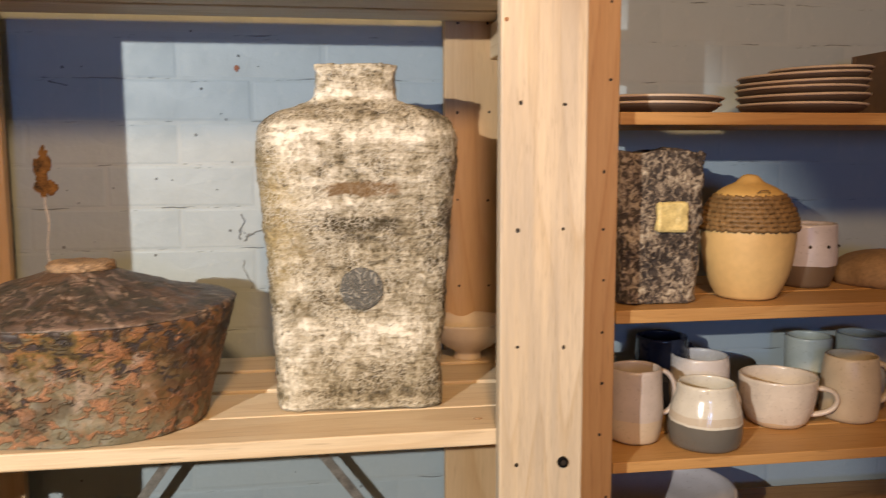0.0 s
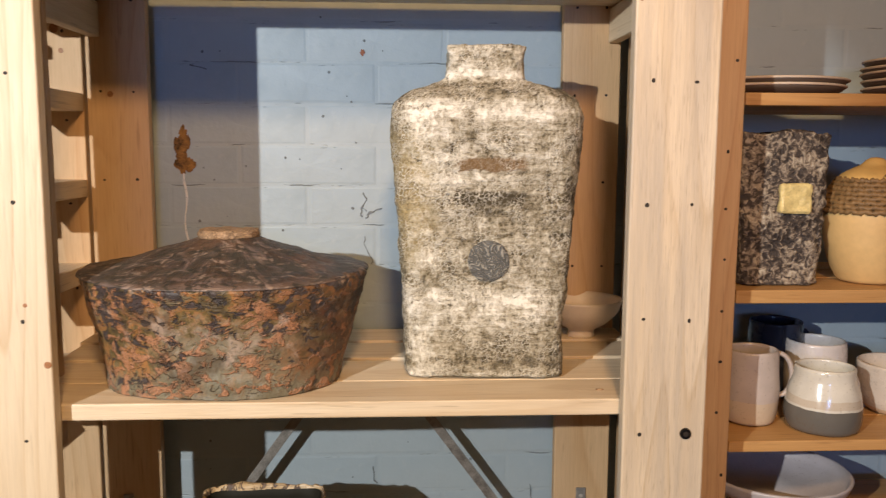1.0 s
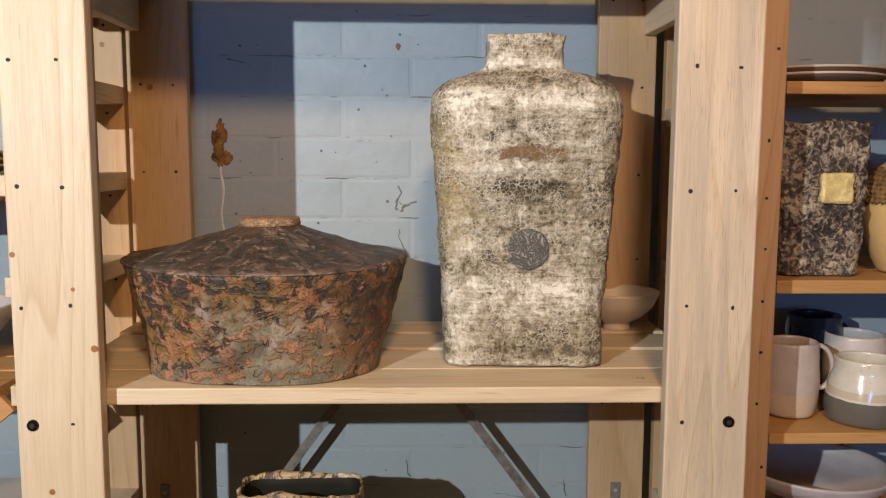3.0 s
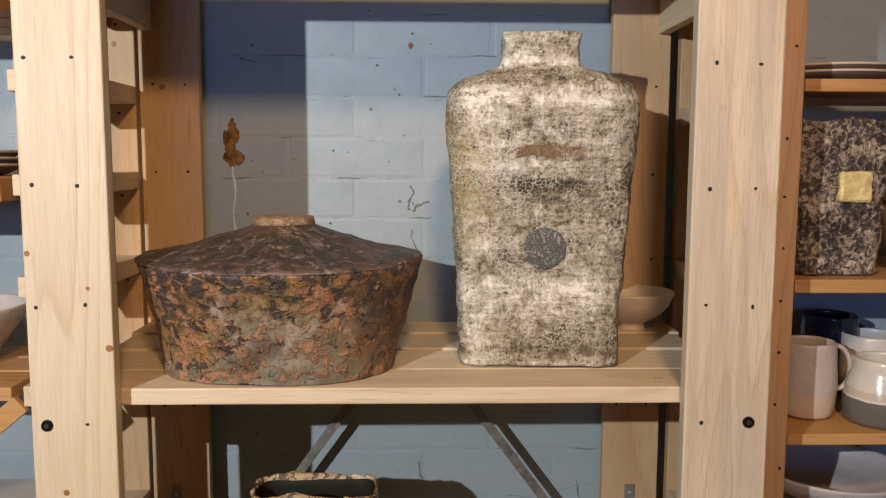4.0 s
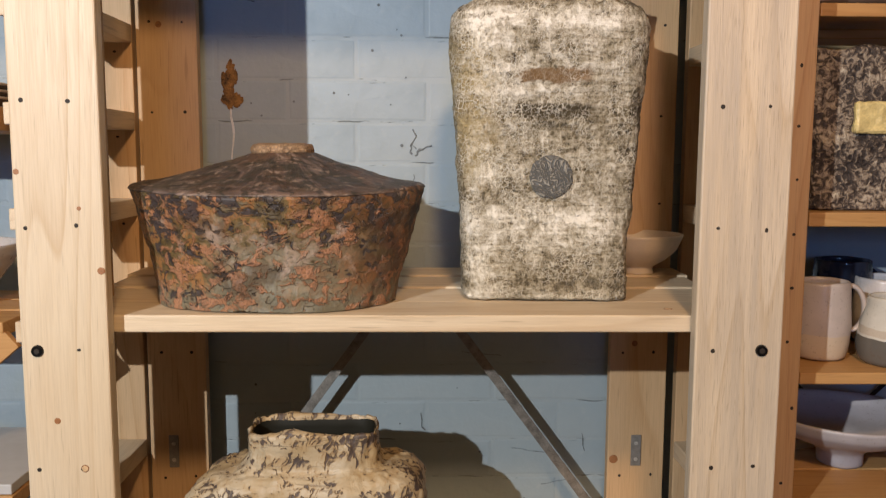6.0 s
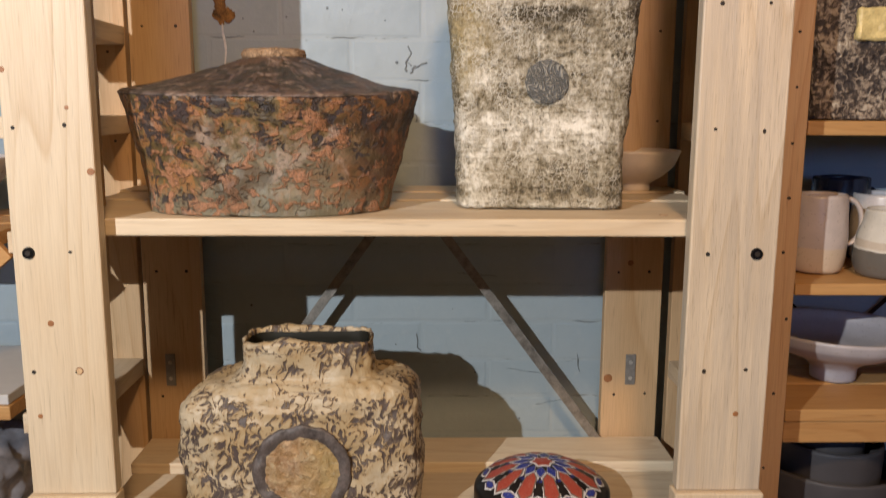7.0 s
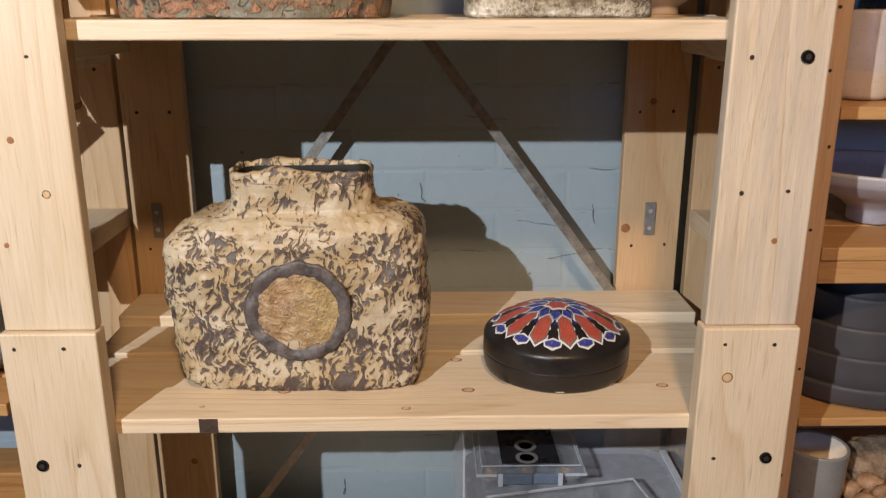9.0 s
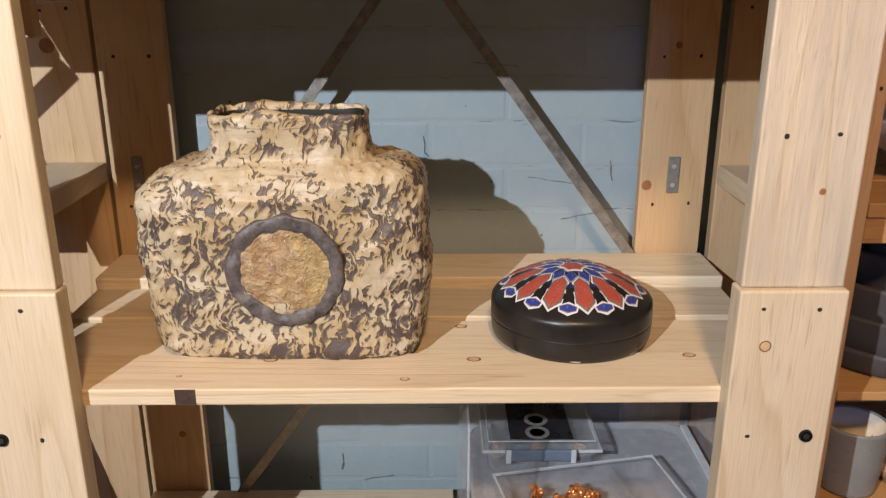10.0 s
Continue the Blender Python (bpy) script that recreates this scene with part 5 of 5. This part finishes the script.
for x in (0.150, 0.252):
    part("hinge", box((x, 0.2838, 0.392), (x + 0.008, 0.2848, 0.416), 0.0003), edge_plastic, small)
part("card", box((0.158, 0.308, 0.4205), (0.258, 0.436, 0.4218), 0.0003), plain("black_printed_card", (0.02, 0.02, 0.025), 0.3, spread=0.6, scale=25), small, "black card with two pale rings")
pale_print = plain("pale_print", (0.30, 0.30, 0.30), 0.5)
for x, y in ((0.203, 0.326), (0.205, 0.366)):
    bm = lathe([(0.0125, 0.4219), (0.0195, 0.4219), (0.0195, 0.4225), (0.0125, 0.4225), (0.0125, 0.4219)], 32)
    bmesh.ops.transform(bm, matrix=Matrix.Translation((x, y, 0)), verts=bm.verts)
    part("printed_ring", bm, pale_print, small)
for k in range(5):
    bm = lathe([(0.001, -0.012), (0.012, -0.010), (0.014, 0), (0.010, 0.012), (0.001, 0.013)], 14)
    bmesh.ops.transform(bm, matrix=pose(0.140 + 0.034 * k, 0.34 + 0.04 * (k % 2), 0.382, 40 * k, 20, 0), verts=bm.verts)
    part("content", bm, steel_blue if k % 2 else shell, small)
tray = thing("open_tray", (0.280, 0.215, 0.364), "open clear plastic tray holding copper-orange crystals", "tray")
SKEW = pose(0.272, 0.196, 0, 0, 0, 11)
tub(tray, (-0.128, -0.080, 0.3640), (0.128, 0.080, 0.394), 0.002, 0.007, tray_clear, SKEW)
bm = box((0.054, -0.074, 0.367), (0.0565, 0.074, 0.391), 0.0004)
bmesh.ops.transform(bm, matrix=SKEW, verts=bm.verts)
part("divider", bm, tray_clear, tray)
edging(tray, (-0.132, -0.084, 0.3905), (0.132, 0.084, 0.3950), 0.003, SKEW)


def copper():
    n = Nodes("copper_orange_crystal", 0.2, 0.5)
    c = n.ramp(n.noise(90, 4.0, 0.7), (0.35, (0.20, 0.05, 0.015)), (0.55, (0.62, 0.25, 0.08)), (0.7, (0.72, 0.45, 0.25)))
    return n.done(c, 0.25, n.bump(n.cells(160), 0.003, 0.9))


crystal = copper()
random.seed(5)
for x, y, s, spike in ((0.188, 0.214, 0.009, 1.9), (0.222, 0.206, 0.010, 1.0), (0.250, 0.216, 0.013, 1.1), (0.272, 0.214, 0.012, 1.0), (0.262, 0.192, 0.011, 1.0), (0.200, 0.182, 0.011, 1.0), (0.228, 0.172, 0.012, 1.0)):
    ob = thing("crystal", (x, y, 0.367), "copper-orange lump of crystal in the clear tray", "crystal", "crystals in the tray")
    bm = bmesh.new()
    bmesh.ops.create_icosphere(bm, subdivisions=3, radius=s)
    for v in bm.verts:
        v.co *= 1 + 0.35 * noise.cell(v.co * 160 + Vector((x * 90, 0, 0)))
        v.co.z = max(0.0, v.co.z * spike + s * spike)
    part("body", bm, crystal, ob, local=True)

# ---- shaded things on the far shelving ----
vessel("bowl", (-0.78, 0.34, 1.1165), [(0.05, 0.0), (0.055, 0.004), (0.095, 0.04), (0.125, 0.085), (0.130, 0.10)], white_glaze, "grey-white bowl in the shade", "bowl")
for k in range(3):
    plate(-0.76, 0.33, 1.4365 + 0.011 * k, 0.115, 0.017, (0, 0), "plates in the shade")
sheet = thing("foam_board", (-0.75, 0.33, 0.8455), "grey-white board lying on the far shelf", "board")
part("body", box((-0.90, 0.20, 0.8456), (-0.606, 0.47, 0.862), 0.002), plain("grey_white_board", (0.5, 0.5, 0.5), 0.6, spread=0.06, scale=8), sheet)
bag = thing("plastic_bag", (-0.76, 0.33, 0.6005), "crumpled grey translucent plastic bag on the shelf", "bag")
bm = lathe([(0.001, 0.0), (0.10, 0.0), (0.13, 0.03), (0.13, 0.10), (0.09, 0.15), (0.04, 0.17), (0.001, 0.165)], 72, 0.008)
uneven(bm, 0.022, 16, 4)
for v in bm.verts:
    v.co.z = max(0.0, v.co.z)
part("body", bm, plain("grey_plastic_film", (0.20, 0.20, 0.22), 0.22, spread=0.3, scale=12, depth=0.004), bag, smooth=True, local=True)

# ---- marks on the wall ----
def blotch(points, seed, material, name, label, y=0.0):
    """A thin stain made of overlapping uneven rounds."""
    ob = thing(name, (points[0][0], WALL, points[0][1]), label, "stain", kind="structure")
    for k, (x, z, rx, rz) in enumerate(points):
        bm = bmesh.new()
        rows = [[], []]
        for i in range(40):
            t = 2 * math.pi * i / 40
            w = 1 + 0.42 * noise.fractal(Vector((math.cos(t) * 1.7 + seed + k * 3.1, math.sin(t) * 1.7, seed)), 0.7, 2.0, 3)
            for row, dy in zip(rows, (0.0003, 0.0012 + 0.0002 * k)):
                row.append(bm.verts.new((x + rx * w * math.cos(t), WALL - dy, z + rz * w * math.sin(t))))
        mid = bm.verts.new((x, WALL - 0.0014 - 0.0002 * k, z))
        for i in range(40):
            j = (i + 1) % 40
            bm.faces.new((rows[0][i], rows[0][j], rows[1][j], rows[1][i]))
            bm.faces.new((rows[1][i], rows[1][j], mid))
        part("patch", bm, material, ob)


blotch([(-0.336, 1.528, 0.008, 0.014), (-0.343, 1.503, 0.011, 0.021), (-0.331, 1.508, 0.008, 0.015), (-0.338, 1.472, 0.012, 0.020), (-0.326, 1.468, 0.011, 0.013), (-0.346, 1.468, 0.008, 0.009)], 2.3, rust_stain, "rust_stain", "brown rust stain on the blue wall")
drip = thing("paint_drip", (-0.336, WALL, 1.40), "thin white drip running down from the rust stain", "stain", kind="structure")
x = -0.337
for k in range(9):
    nx = -0.337 + 0.0035 * math.sin(k * 0.9) + 0.0006 * k
    part("run", strip((x, WALL - 0.0014, 1.452 - 0.016 * k), (nx, WALL - 0.0014, 1.4365 - 0.016 * k), 0.0035 + 0.001 * math.sin(k), 0.001), white_drip, drip)
    x = nx
blotch([(0.0045, 1.680, 0.0045, 0.0055)], 5.0, plain("red_brown_dot", (0.28, 0.10, 0.05), 0.7), "paint_dot", "small red-brown dot on the wall")
# cracks and chips
random.seed(21)
cracks = thing("wall_cracks", (0.02, WALL, 1.36), "thin dark cracks and chips in the blue paint", "cracks", kind="structure")


def crack(x, z, dx, dz, count, width):
    for _ in range(count):
        nx, nz = x + dx * random.uniform(0.5, 1.3) + random.uniform(-0.006, 0.006), z + dz * random.uniform(0.6, 1.3)
        if math.hypot(nx - x, nz - z) > 0.002:
            part("crack", strip((x, WALL - 0.0005, z), (nx, WALL - 0.0005, nz), width * random.uniform(0.5, 1.3), 0.0012), crack_dark, cracks)
        x, z = nx, nz


for args in ((0.004, 1.415, 0.001, -0.006, 8, 0.0030), (0.008, 1.365, 0.006, 0.003, 6, 0.0034), (0.012, 1.372, 0.006, 0.002, 3, 0.0018), (0.006, 1.33, 0.001, -0.007, 8, 0.0014), (0.001, 1.385, 0.006, -0.002, 3, 0.0016), (-0.32, 1.655, 0.008, -0.003, 3, 0.0025), (0.02, 0.862, 0.002, -0.012, 3, 0.003),
             (0.20, 0.79, 0.008, -0.001, 12, 0.0014), (0.26, 0.715, 0.007, 0.002, 7, 0.0014), (0.34, 0.82, 0.004, -0.014, 3, 0.002),
             (0.10, 0.985, 0.009, -0.001, 8, 0.0012), (-0.10, 0.185, 0.015, 0.002, 5, 0.003), (-0.14, 0.245, 0.002, -0.012, 3, 0.0035)):
    crack(*args)
CHIPS = ((-0.059, 1.6435), (-0.0257, 1.5989), (-0.0171, 1.5885), (0.0429, 1.6843), (0.0082, 1.7029), (-0.0716, 1.5607), (-0.009, 1.5109), (-0.0376, 1.4607), (-0.1441, 1.4817),
         (-0.1166, 1.4788), (-0.28, 1.4391), (-0.2192, 1.4654), (-0.3097, 1.3597), (-0.0739, 1.7454), (-0.263, 1.6807), (-0.2957, 1.6794), (-0.0165, 1.3845), (-0.1513, 1.3415), (-0.2567, 1.3685), (-0.2991, 1.4619))
for x, z in CHIPS:
    part("chip", disc((x, WALL - 0.0004, z), random.uniform(0.0014, 0.0034), 0.0008, 7), crack_dark, cracks)
for _ in range(16):
    x, z = random.uniform(-0.36, 0.36), random.uniform(0.2, 1.0)
    part("chip", disc((x, WALL - 0.0004, z), random.uniform(0.0012, 0.0032), 0.0008, 7), crack_dark, cracks)

# ---- the painted bricks of the wall, laid last ----
COURSE, LENGTH, JOINT = 0.0775, 0.262, 0.004


def brick_mesh(length):
    bm = box((-length / 2 + JOINT / 2, 0, -COURSE / 2 + JOINT / 2), (length / 2 - JOINT / 2, 0.0006, COURSE / 2 - JOINT / 2), 0)
    front = [v for v in bm.verts if v.co.y < 0.0005]
    for v in front:
        v.co.x *= 1 - 0.009 / length
        v.co.z *= 1 - 0.009 / COURSE
    return mesh_of("brick", bm, wall_paint)


whole = brick_mesh(LENGTH)
random.seed(3)
for row in range(1, 27):
    for k in range(-4, 5):
        x = k * LENGTH + (LENGTH / 2 if row % 2 else 0) + 0.03
        ob = part("brick", whole, None, back)
        ob.matrix_basis = pose(x + random.uniform(-0.002, 0.002), WALL + 0.0008 + random.uniform(-0.0001, 0.0003), row * COURSE - 0.005 + random.uniform(-0.001, 0.001), random.uniform(-0.25, 0.25), random.uniform(-0.3, 0.3), random.uniform(-0.1, 0.1))
